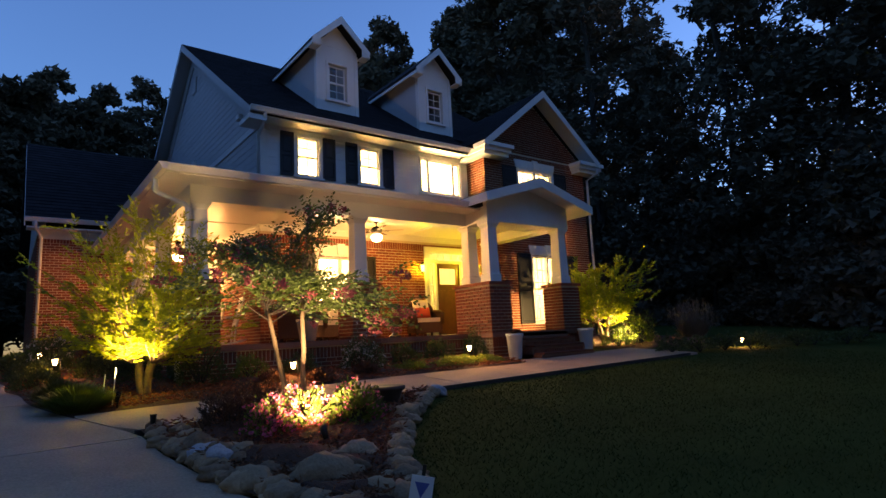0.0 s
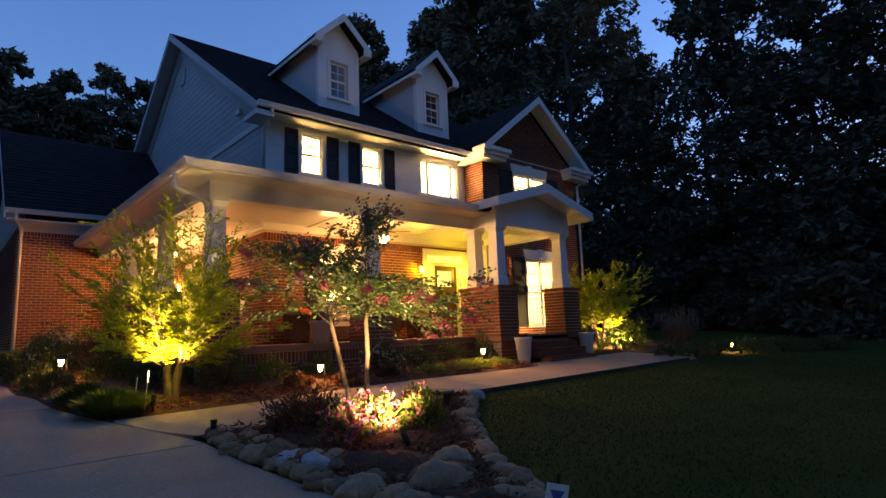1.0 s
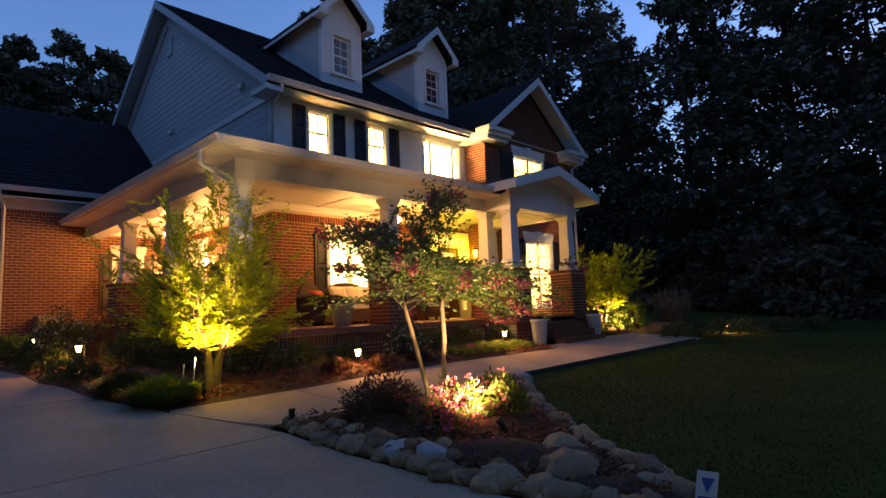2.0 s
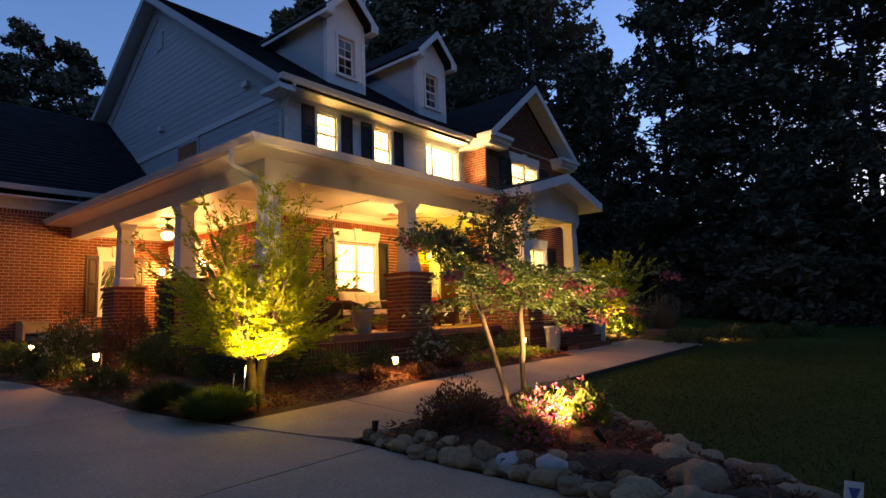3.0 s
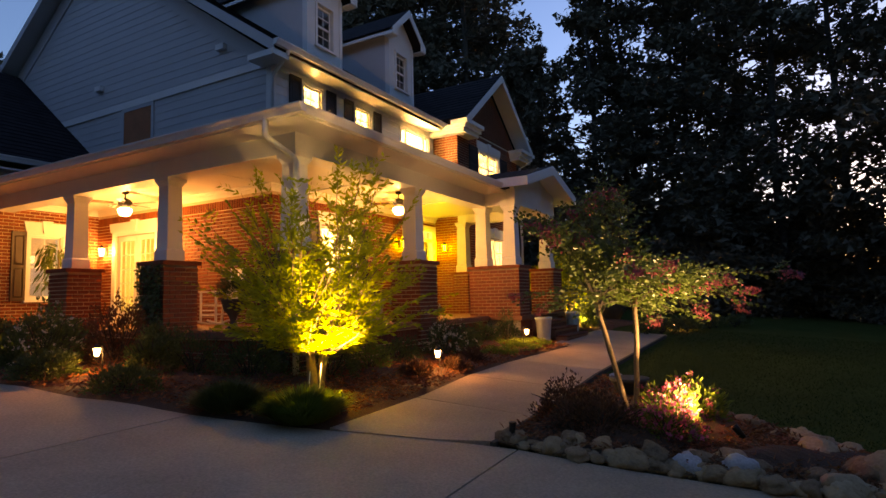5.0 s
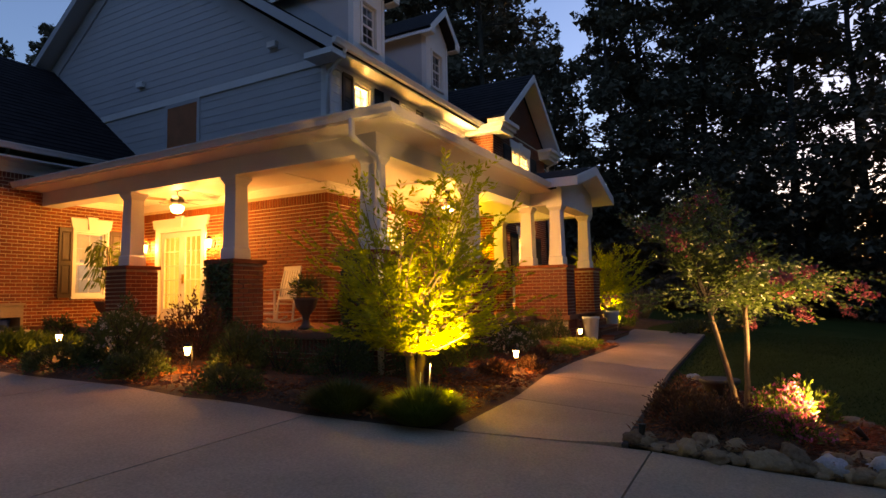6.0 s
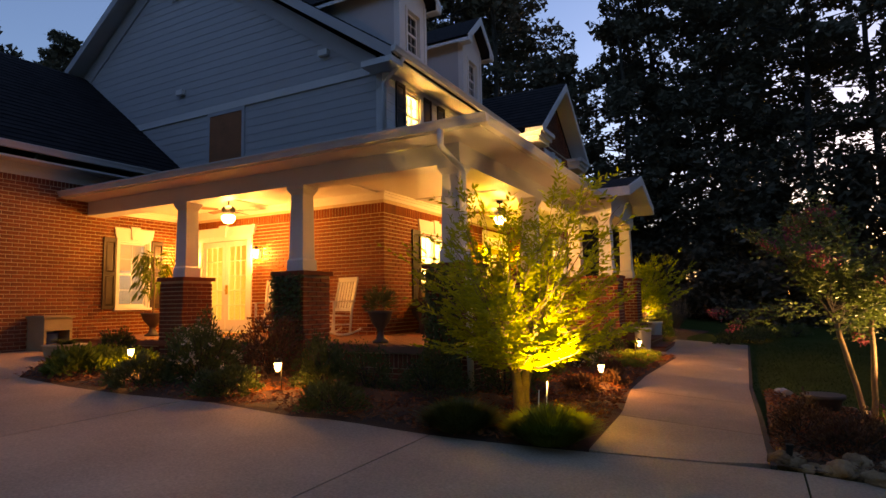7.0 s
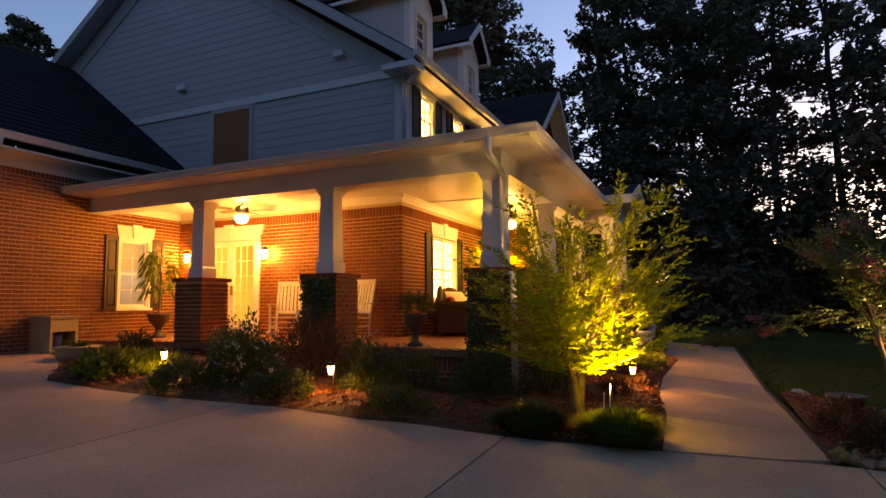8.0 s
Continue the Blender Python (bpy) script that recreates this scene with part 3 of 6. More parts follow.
# wing gable
AX, AZ = 13.82, 9.4
roof_plane("roof", (11.15, 12.3, 7.28), (11.15, 17, 7.28), (AX, 12.3, AZ), (AX, 17, AZ), "dark shingle roof of the wing", 0.25)
roof_plane("roof", (16.5, 17, 7.28), (16.5, 12.3, 7.28), (AX, 17, AZ), (AX, 12.3, AZ), "dark shingle roof of the wing", 0.25)
for x, q in ((11.15, 1), (16.5, -1)):
    s = Shape().extrude([(x, 12.28, 7.25), (AX, 12.28, AZ - 0.03), (AX, 12.28, AZ - 0.27), (x + q * 0.05, 12.28, 7.05)], (0, -0.03, 0))
    part("rake_board", s, TRIM, house)
    s = Shape().extrude([(x, 12.29, 7.12), (AX, 12.29, AZ - 0.15), (AX, WY, AZ - 0.15), (x, WY, 7.12)], (0, 0, -0.02))
    part("soffit", s, TRIM, house)
for a, b in ((11.1, 12.3), (15.45, 16.7)):
    s = Shape()
    s.box(a + 0.1, 12.42, 6.86, b - 0.1, WY, 6.98).box(a + 0.05, 12.34, 6.98, b - 0.05, WY, 7.1).box(a, 12.26, 7.1, b, WY, 7.22)
    if a < 12:
        s.box(a + 0.1, WY, 6.86, WX0, HY, 6.98).box(a + 0.05, WY, 6.98, WX0, HY, 7.1)
    part("cornice_return", s, TRIM, house)
downspout([(16.4, 12.3, 7.05), (16.4, 12.35, 6.9), (16.25, 12.7, 6.7), (16.25, 12.72, 1.0)])
# garage roof
roof_plane("roof", (0.25, 19.35, 5.3), (4.8, 19.35, 5.3), (0.25, 24.1, 8.85), (4.8, 24.1, 8.85), "dark shingle roof of the garage wing", 0.22)
roof_plane("roof", (4.8, 29.2, 5.3), (0.25, 29.2, 5.3), (4.8, 24.1, 8.85), (0.25, 24.1, 8.85), "dark shingle roof of the garage wing", 0.4)
s = Shape().extrude([(GX0, 19.8, 5.1), (GX0, 28.8, 5.1), (GX0, 24.1, 8.53)], (0.18, 0, 0))
part("wall", s, SIDING, house, "siding gable of the garage wing")
gutter((0.25, 19.35, 5.3), (4.8, 19.35, 5.3), (0, -1, 0))
part("soffit", Shape().box(0.3, 19.38, 5.02, HX - 0.02, GY + 0.1, 5.06), TRIM, house)
part("frieze_board", Shape().box(0.6, GY - 0.05, 4.9, HX - 0.02, GY, 5.02), TRIM, house)
part("frieze_board", Shape().box(0.6, GY - 0.025, 4.78, HX - 0.02, GY, 4.9), TRIM, house)
s = Shape().extrude([(0.24, 19.35, 5.28), (0.24, 24.1, 8.83), (0.24, 24.1, 8.61), (0.24, 19.35, 5.05)], (0.03, 0, 0))
part("rake_board", s, TRIM, house)
downspout([(0.5, 19.3, 5.2), (0.5, 19.35, 5.05), (0.66, 19.7, 4.8), (0.66, 19.72, 1.4)])


# ---- dormers ----
def window(axis, at, hole, cols, rows, parent=None, sash=True, divide=(), header=False, shutters=None, sill=True, trim=0.07, blind=0.0, extra=""):
    """A framed window in an opening of a wall whose outer face lies at 'at': frame, sashes, muntins, panes."""
    u0, u1, z0, z1 = hole

    def bx(s, a, b, c, d, d0, d1):
        if axis == "y":
            s.box(a, at + d0, c, b, at + d1, d)
        else:
            s.box(at + d0, a, c, at + d1, b, d)

    win = solid(axis, at - 0.035, 0.033, u0 - trim, u1 + trim, z0, z1 + trim, [(u0, u1, z0, z1)])
    w = part("window", win, TRIM, house if parent is None else parent, extra or "white framed window, lit from inside")
    if parent is None:
        part("window_frame", solid(axis, at - 0.01, 0.13, u0, u1, z0, z1, [(u0 + 0.04, u1 - 0.04, z0 + 0.04, z1 - 0.04)]), TRIM, w)
    cuts = [u0 + 0.04, *divide, u1 - 0.04]
    for a, b in zip(cuts, cuts[1:]):
        zm = (z0 + z1) / 2
        lights = [(a + 0.035, b - 0.035, z0 + 0.09, zm - 0.025), (a + 0.035, b - 0.035, zm + 0.025, z1 - 0.08)] if sash else [(a + 0.035, b - 0.035, z0 + 0.09, z1 - 0.08)]
        part("sash", solid(axis, at + 0.045, 0.04, a, b, z0 + 0.04, z1 - 0.04, lights), TRIM, w)
        s = Shape()
        for k in range(1, cols):
            u = a + (b - a) * k / cols
            bx(s, u - 0.009, u + 0.009, z0 + 0.09, z1 - 0.08, 0.055, 0.075)
        for k in range(1, rows):
            zz = z0 + 0.06 + (z1 - z0 - 0.12) * k / rows
            bx(s, a + 0.035, b - 0.035, zz - 0.009, zz + 0.009, 0.054, 0.076)
        if s.f:
            part("muntin", s, TRIM, w)
        s = Shape()
        bx(s, a + 0.02, b - 0.02, z0 + 0.06, z1 - 0.06, 0.062, 0.067)
        g = part("pane", s, GLASS, w)
        g.visible_shadow = False
        if blind:
            s = Shape()
            bx(s, a + 0.03, b - 0.03, z1 - 0.06 - blind * (z1 - z0), z1 - 0.06, 0.16, 0.165)
            part("blind", s, BLIND, w, "cream window blind")
    for d in divide:
        s = Shape()
        bx(s, d - 0.045, d + 0.045, z0 + 0.04, z1 - 0.04, 0.01, 0.1)
        part("mullion", s, TRIM, w)
    if sill:
        s = Shape()
        bx(s, u0 - trim - 0.03, u1 + trim + 0.03, z0 - 0.05, z0, -0.07, 0.04)
        part("sill", s, TRIM, w)
    if header:
        s, t = Shape(), z1 + trim
        uc = (u0 + u1) / 2
        for a, b, k in ((u0 - trim - 0.02, uc - 0.1, -1), (uc + 0.1, u1 + trim + 0.02, 1)):
            q = [(a, t), (b, t), (b + (0.05 if k > 0 else 0.0), t + 0.24), (a - (0.05 if k < 0 else 0.0), t + 0.24)]
            s.extrude([(u, at - 0.045, z) if axis == "y" else (at - 0.045, u, z) for u, z in q], (0, 0.044, 0) if axis == "y" else (0.044, 0, 0))
        q = [(uc - 0.08, t - 0.02), (uc + 0.08, t - 0.02), (uc + 0.12, t + 0.28), (uc - 0.12, t + 0.28)]
        s.extrude([(u, at - 0.07, z) if axis == "y" else (at - 0.07, u, z) for u, z in q], (0, 0.069, 0) if axis == "y" else (0.069, 0, 0))
        part("header", s, TRIM, w, "white flared lintel with keystone")
    if shutters:
        width, material = shutters
        for a in (u0 - trim - width - 0.01, u1 + trim + 0.01):
            b, zm = a + width, (z0 + z1) / 2
            low, high = (a + 0.05, b - 0.05, z0 + 0.06, zm - 0.04), (a + 0.05, b - 0.05, zm + 0.04, z1 - 0.05)
            part("shutter", solid(axis, at - 0.05, 0.036, a, b, z0 - 0.02, z1 + 0.04, [low, high]), material, w, "dark panelled shutter")
            for c, d, e, f in (low, high):
                s = Shape()
                i = len(s.v)
                for o, q in ((0.0, -0.026), (0.035, -0.042)):
                    s.v += [(u, at + q, z) if axis == "y" else (at + q, u, z) for u, z in ((c + o, e + o), (d - o, e + o), (d - o, f - o), (c + o, f - o))]
                s.f = [(4, 5, 6, 7)] + [(k, (k + 1) % 4, 4 + (k + 1) % 4, 4 + k) for k in range(4)]
                part("shutter_panel", s, material, w)
    return w


def dormer(cx):
    y0, zb, ze, za, hw = 14.4, 7.95, 10.02, 10.9, 0.66
    hole = (cx - 0.3, cx + 0.3, 8.38, 9.5)
    # front in TRIM, side walls in SIDING: brighter front light painted in
    d = part("dormer", solid("y", y0, 0.15, cx - hw, cx + hw, zb, ze, [hole]), TRIM, house, "dormer with a small gable roof, front whitened as if lit")
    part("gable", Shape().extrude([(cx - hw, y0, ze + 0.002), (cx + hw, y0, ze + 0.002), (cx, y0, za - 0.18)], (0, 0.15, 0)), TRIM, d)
    for x in (cx - hw, cx + hw - 0.1):
        s = Shape().extrude([(x, y0 + 0.15, zb), (x, y0 + 0.15, ze), (x, 17.35, ze)], (0.1, 0, 0))
        part("side_wall", s, SIDING, d)
    for q in (-1, 1):
        e, n = cx + q * 0.93, 14.08
        s = Shape().extrude([(e, n, 10.0), (e, 17.3, 10.0), (cx, 18.6, za), (cx, n, za)], (0, 0, -0.09))
        part("dormer_roof", s, SHINGLE, d)
        s = Shape().extrude([(e, n, 9.99), (cx, n, za - 0.01), (cx, n, za - 0.25), (e - q * 0.03, n, 9.8)], (0, -0.03, 0))
        s.extrude([(e, n, 9.82), (e, y0, 9.82), (cx + q * hw, y0, 9.82), (cx + q * hw, n, 9.82)], (0, 0, -0.02))
        s.extrude([(e - q * 0.03, n, 9.99), (e, n, 9.82), (cx + q * hw, n, 9.82), (cx + q * hw, n, 10.2)], (0, -0.02, 0))
        s.box(min(e, e - q * 0.03), n, 9.82, max(e, e - q * 0.03), 17.2, 9.98)
        part("rake_board", s, TRIM, d)
    for x in (cx - hw - 0.015, cx + hw - 0.1):
        part("corner_board", Shape().box(x, y0 - 0.02, zb, x + 0.115, y0, ze - 0.1), TRIM, d)
    window("y", y0, hole, 2, 4, parent=d, extra="small white dormer window")
    s = Shape()
    s.box(cx - hw + 0.1, y0 + 1.2, 8.0, cx + hw - 0.1, y0 + 1.25, ze)
    part("back_panel", s, DOORWOOD, d)


dormer(7.38)
dormer(10.92)

# ---- windows and doors ----
SH = (0.36, SHUTTER)
window("y", HY + 0.02, UP1, 2, 4, shutters=SH, blind=0.62)
window("y", HY + 0.02, UP2, 2, 4, shutters=SH, blind=0.55)
window("y", HY + 0.02, UP3, 1, 1, sash=False, divide=(9.98, 10.93))
window("y", WY, WUP, 3, 4, divide=(13.7,), header=True, shutters=(0.6, SHUTTER))
window("y", WY, WLOW, 3, 5, divide=(14.02,), header=True, shutters=(0.6, SHUTTER))
window("y", HY, FRONTW, 2, 3, divide=(6.95,), header=True, shutters=(0.34, SHUTTER), trim=0.06)
window("y", GY, GARW, 2, 4, header=True, shutters=(0.3, SHUTBROWN), trim=0.05, blind=0.4)

# french doors on the side wall
a, b, c, d = FRENCH
s = Shape()
for u0, u1, z0, z1 in ((a - 0.14, a, c, d), (b, b + 0.14, c, d), (a - 0.14, b + 0.14, d, d + 0.1)):
    s.box(HX - 0.05, u0, z0, HX, u1, z1)
fd = part("french_door", s, TRIM, house, "cream glazed double door, lit from inside")
for u0, u1 in ((a, (a + b) / 2 - 0.004), ((a + b) / 2 + 0.004, b)):
    s = Shape()
    for p, q, e, f in ((u0, u0 + 0.11, c + 0.02, d), (u1 - 0.11, u1, c + 0.02, d), (u0 + 0.11, u1 - 0.11, c + 0.02, c + 0.3), (u0 + 0.11, u1 - 0.11, d - 0.13, d)):
        s.box(HX + 0.03, p, e, HX + 0.075, q, f)
    part("door_leaf", s, TRIM, fd)
    s = Shape()
    for k in (1, 2):
        u = u0 + 0.11 + (u1 - u0 - 0.22) * k / 3
        s.box(HX + 0.04, u - 0.01, c + 0.3, HX + 0.065, u + 0.01, d - 0.13)
    for k in range(1, 5):
        z = c + 0.3 + (d - c - 0.43) * k / 5
        s.box(HX + 0.041, u0 + 0.11, z - 0.01, HX + 0.064, u1 - 0.11, z + 0.01)
    part("muntin", s, TRIM, fd)
    part("pane", Shape().box(HX + 0.05, u0 + 0.1, c + 0.28, HX + 0.055, u1 - 0.1, d - 0.11), GLASS, fd).visible_shadow = False
part("door_handle", Shape().tube([(HX - 0.02, (a + b) / 2 - 0.06, 2.5), (HX - 0.05, (a + b) / 2 - 0.06, 2.5), (HX - 0.05, (a + b) / 2 - 0.16, 2.5)], 0.012).box(HX, (a + b) / 2 - 0.09, 2.4, HX + 0.03, (a + b) / 2 - 0.03, 2.62), BRASS, fd, "brass lever handle")
s, uc = Shape(), (a + b) / 2
for u0, u1, k in ((a - 0.2, uc - 0.11, -1), (uc + 0.11, b + 0.2, 1)):
    s.extrude([(HX - 0.06, u0, d + 0.1), (HX - 0.06, u1, d + 0.1), (HX - 0.06, u1 + (0.06 if k > 0 else 0), d + 0.33), (HX - 0.06, u0 - (0.06 if k < 0 else 0), d + 0.33)], (0.059, 0, 0))
s.extrude([(HX - 0.085, uc - 0.09, d + 0.09), (HX - 0.085, uc + 0.09, d + 0.09), (HX - 0.085, uc + 0.13, d + 0.37), (HX - 0.085, uc - 0.13, d + 0.37)], (0.084, 0, 0))
part("header", s, TRIM, fd, "white flared lintel with keystone")

# entry: wooden door, sidelights, transom
a, b, c, d = ENTRY
DL, DR, DT = 10.1, 10.98, 3.62
s = solid("y", HY - 0.03, 0.13, a, b, c, d, [(DL, DR, c, DT), (a + 0.08, DL - 0.08, c + 0.25, DT), (DR + 0.08, b - 0.08, c + 0.25, DT), (a + 0.08, b - 0.08, DT + 0.09, d - 0.07)])
ed = part("entry_surround", s, TRIM, house, "white entry frame with sidelights and transom")
part("architrave", solid("y", HY - 0.05, 0.049, a - 0.1, b + 0.1, c, d + 0.1, [(a, b, c, d)]), TRIM, ed)
s = solid("y", HY + 0.03, 0.05, DL, DR, c + 0.02, DT, [(DL + 0.13, DR - 0.13, c + 0.2, 2.82), (DL + 0.13, DR - 0.13, 3.0, DT - 0.14)])
dd = part("front_door", s, DOORWOOD, ed, "stained wooden plank door with a glazed top")
for k in range(4):
    w = (DR - DL - 0.26) / 4
    part("plank", Shape().box(DL + 0.13 + k * w + 0.004, HY + 0.045, c + 0.2, DL + 0.13 + (k + 1) * w - 0.004, HY + 0.065, 2.82), DOORWOOD, ed)
s = Shape().box(DL + 0.12, HY + 0.05, 2.99, DR - 0.12, HY + 0.055, DT - 0.13)
for x0, x1, z0, z1 in ((a + 0.08, DL - 0.08, c + 0.25, DT), (DR + 0.08, b - 0.08, c + 0.25, DT), (a + 0.08, b - 0.08, DT + 0.09, d - 0.07)):
    s.box(x0, HY + 0.03, z0, x1, HY + 0.035, z1)
part("pane", s, GLASS, ed).visible_shadow = False
s = Shape()
for x0, x1 in ((a + 0.08, DL - 0.08), (DR + 0.08, b - 0.08)):
    for k in range(1, 6):
        z = c + 0.25 + (DT - c - 0.25) * k / 6
        s.box(x0, HY + 0.022, z - 0.008, x1, HY + 0.042, z + 0.008)
for k in range(1, 5):
    x = a + 0.08 + (b - a - 0.16) * k / 5
    s.box(x - 0.008, HY + 0.022, DT + 0.09, x + 0.008, HY + 0.042, d - 0.07)
part("muntin", s, TRIM, ed)
part("door_handle", Shape().tube([(DR - 0.06, HY + 0.03, 2.5), (DR - 0.06, HY - 0.03, 2.5), (DR - 0.15, HY - 0.03, 2.5)], 0.013), BRASS, ed, "brass lever handle")

# ---- rooms behind the lit windows ----
def room(x0, y0, z0, x1, y1, z1, open_side, lamps, watts, colour=ROOM):
    s, t = Shape(), 0.05
    if open_side != "y":
        s.box(x0, y0, z0, x1, y0 + t, z1)
    if open_side != "x":
        s.box(x0, y0, z0, x0 + t, y1, z1)
    s.box(x0, y1 - t, z0, x1, y1, z1)
    s.box(x1 - t, y0, z0, x1, y1, z1)
    s.box(x0, y0, z0 - t, x1, y1, z0)
    s.box(x0, y0, z1, x1, y1, z1 + t)
    part("room", s, CREAM, house, "cream painted room")
    for p in lamps:
        lamp("POINT", p, watts, colour, 0.15)


room(HX + 0.21, HY + 0.21, 4.6, 9.2, 16.6, 7.0, "y", [(6.1, 15.2, 5.6), (8.0, 15.2, 5.6)], 190)
room(9.25, HY + 0.21, 4.6, 11.68, 16.6, 7.0, "y", [(10.1, 15.3, 5.6), (10.9, 15.3, 5.6)], 160)
room(11.75, WY + 0.21, 4.6, 15.9, 15.6, 7.0, "y", [(13.8, 14.6, 5.9)], 160)
room(12.6, WY + 0.21, 1.3, 15.9, 15.6, 4.3, "y", [(14.0, 14.6, 3.3)], 90)
room(HX + 0.21, HY + 0.21, 1.45, 9.2, 16.5, 4.3, "y", [(7.0, 15.0, 3.2)], 230)
room(9.25, HY + 0.21, 1.45, 12.5, 16.8, 4.5, "y", [(10.5, 15.6, 3.9)], 36, (1.0, 0.85, 0.3))
room(HX + 0.21, 16.7, 1.45, 7.4, 19.75, 4.3, "x", [(6.0, 18.1, 3.0)], 13, (1.0, 0.86, 0.22))
room(1.5, GY + 0.21, 1.45, 4.6, 22.0, 4.6, "y", [(3.6, 21.2, 3.4)], 5, (0.72, 0.86, 1.0))
for cx in (7.38, 10.92):
    part("dormer_ceiling", Shape().box(cx - 0.55, 14.56, 9.95, cx + 0.55, 15.6, 10.0), DOORWOOD, house)
    part("dormer_floor", Shape().box(cx - 0.55, 14.56, 8.0, cx + 0.55, 15.6, 8.05), DOORWOOD, house)

# ---- porch ----
s = Shape()
s.box(2.36, 10.62, 1.4, 12.6, HY - 0.02, FL - 0.001).box(2.36, HY - 0.02, 1.4, HX, 19.78, FL - 0.001).box(8.75, 9.8, 1.4, 12.2, 10.62, FL - 0.001)
pf = part("porch_floor", s, FLOORB, house, "brick paved porch floor")
s = Shape().box(2.42, 10.68, 0.7, 12.5, 10.8, 1.4).box(2.42, 10.8, 0.7, 2.54, 19.78, 1.4).box(8.8, 9.86, 0.7, 12.1, 9.98, 1.4).box(8.8, 9.98, 0.7, 8.92, 10.68, 1.4).box(11.98, 9.98, 0.7, 12.1, 10.68, 1.4)
pw = part("porch_base", s, MORTAR, house, "brick base of the porch")
lay_bricks(pw, "y", 10.68, 2.43, 8.8, 0.72, 1.4, [])
lay_bricks(pw, "x", 2.42, 10.69, 19.78, 0.72, 1.4, [])
lay_bricks(pw, "y", 9.86, 8.81, 12.1, 0.72, 1.4, [])
PAVE = Shape().box(0.004, 0.004, 0, BL, BL * 0.5, 0.012).mesh("paving_brick", FLOORB)
count = 0
joined = Shape()
for j in range(90):
    for i in range(52):
        x, y = 2.38 + i * (BL + 0.006) - 0.1 * (j % 2), 9.82 + j * (BL * 0.5 + 0.006)
        inside = (2.37 <= x and x + BL < 12.58 and 10.63 < y < 13.5) or (2.37 <= x and x + BL < HX and 10.63 < y < 19.6) or (8.77 < x and x + BL < 12.18 and y < 10.63)
        if not inside:
            continue
        if x < 4.0 and 11 < y < 14.5 and count < 300:
            ob = new("brick", PAVE)
            ob.parent = pf
            ob.location = Vector((x, y, FL - 0.001)) - SHIFT[house]
            count += 1
        else:
            joined.box(x + 0.004, y + 0.004, FL - 0.001, x + BL, y + BL * 0.5, FL + 0.011)
part("paving", joined, FLOORB, pf, kind="stuff")
for k in range(4):
    s = Shape().box(9.46, 9.0 + 0.28 * k, 0.75, 11.25, 9.8 - 0.0, 0.85 + 0.165 * (k + 1) - 0.04)
    st = part("step", s, FLOORB, house, "brick step")
    lay_bricks(st, "y", 9.0 + 0.28 * k, 9.5, 11.2, 0.85 + 0.165 * k - 0.2, 0.85 + 0.165 * (k + 1) - 0.04, [])
    s = Shape()
    for i in range(16):
        s.box(9.5 + i * 0.106, 8.97 + 0.28 * k, 0.85 + 0.165 * (k + 1) - 0.04, 9.6 + i * 0.106, 9.3 + 0.28 * k, 0.85 + 0.165 * (k + 1) - 0.001)
    part("tread", s, BRICK, st, kind="stuff")


def pier(x0, x1, y0, y1, z0=0.8):
    s = Shape().box(x0 + 0.013, y0 + 0.013, z0, x1 - 0.013, y1 - 0.013, PT - 0.07)
    p = part("pier", s, MORTAR, house, "red brick porch pier")
    root = SHIFT[house]
    z, row = FL + 0.01, 0
    if z0 < 1:
        z = 0.96
    while z + BH < PT - 0.07:
        for axis, a, b in (("s", x0, x1), ("n", x0, x1), ("w", y0, y1), ("e", y0, y1)):
            u, short = a, (row + (axis in "we")) % 2
            while u < b - 0.02 and axis in "sw":
                length = min(BL * 0.5 if short else BL, b - u)
                if b - u - length < 0.04:
                    length = b - u
                ob = new("brick", FULL)
                ob.parent = p
                if axis == "s":
                    m = Matrix.Translation(Vector((u, y0 + 0.012, z)) - root)
                else:
                    m = Matrix.Translation(Vector((x0 + 0.012, u + length, z)) - root) @ Matrix.Rotation(radians(-90), 4, "Z")
                ob.matrix_basis = m @ Matrix.Diagonal((length / BL, 1, 1, 1))
                short = False
                u += length + BJ
        z += BH + BJ
        row += 1
    n = max(2, round((y1 - y0 + 0.08) / 0.11))
    for k in range(n):
        w = (y1 - y0 + 0.08) / n
        part("cap_brick", Shape().box(x0 - 0.04, y0 - 0.04 + k * w, PT - 0.07, x1 + 0.04, y0 - 0.04 + (k + 1) * w - 0.006, PT), BRICK, p)


def column(cx, cy, h=BB):
    s = Shape().frustum(cx, cy, PT + 0.22, h - 0.1, 0.15, 0.13)
    c = part("column", s, TRIM, house, "white square porch column")
    s = Shape().frustum(cx, cy, PT, PT + 0.19, 0.175, 0.172).frustum(cx, cy, PT + 0.19, PT + 0.22, 0.172, 0.15)
    part("base", s, TRIM, c)
    s = Shape().frustum(cx, cy, h - 0.14, h - 0.05, 0.132, 0.18).frustum(cx, cy, h - 0.05, h, 0.185, 0.185)
    part("capital", s, TRIM, c)


for y in (10.94, 13.87, 16.78):
    pier(2.38, 3.04, y - 0.33, y + 0.33)
    column(2.71, y)
pier(5.67, 6.33, 10.61, 11.27)
column(6.0, 10.94)
pier(8.8, 9.46, 9.86, 11.15)
column(9.13, 10.16)
column(9.13, 10.9)
pier(11.25, 11.91, 9.86, 10.52)
column(11.58, 10.16)
pier(11.0, 11.49, 12.3, 12.79, 1.5)
column(11.25, 12.55)

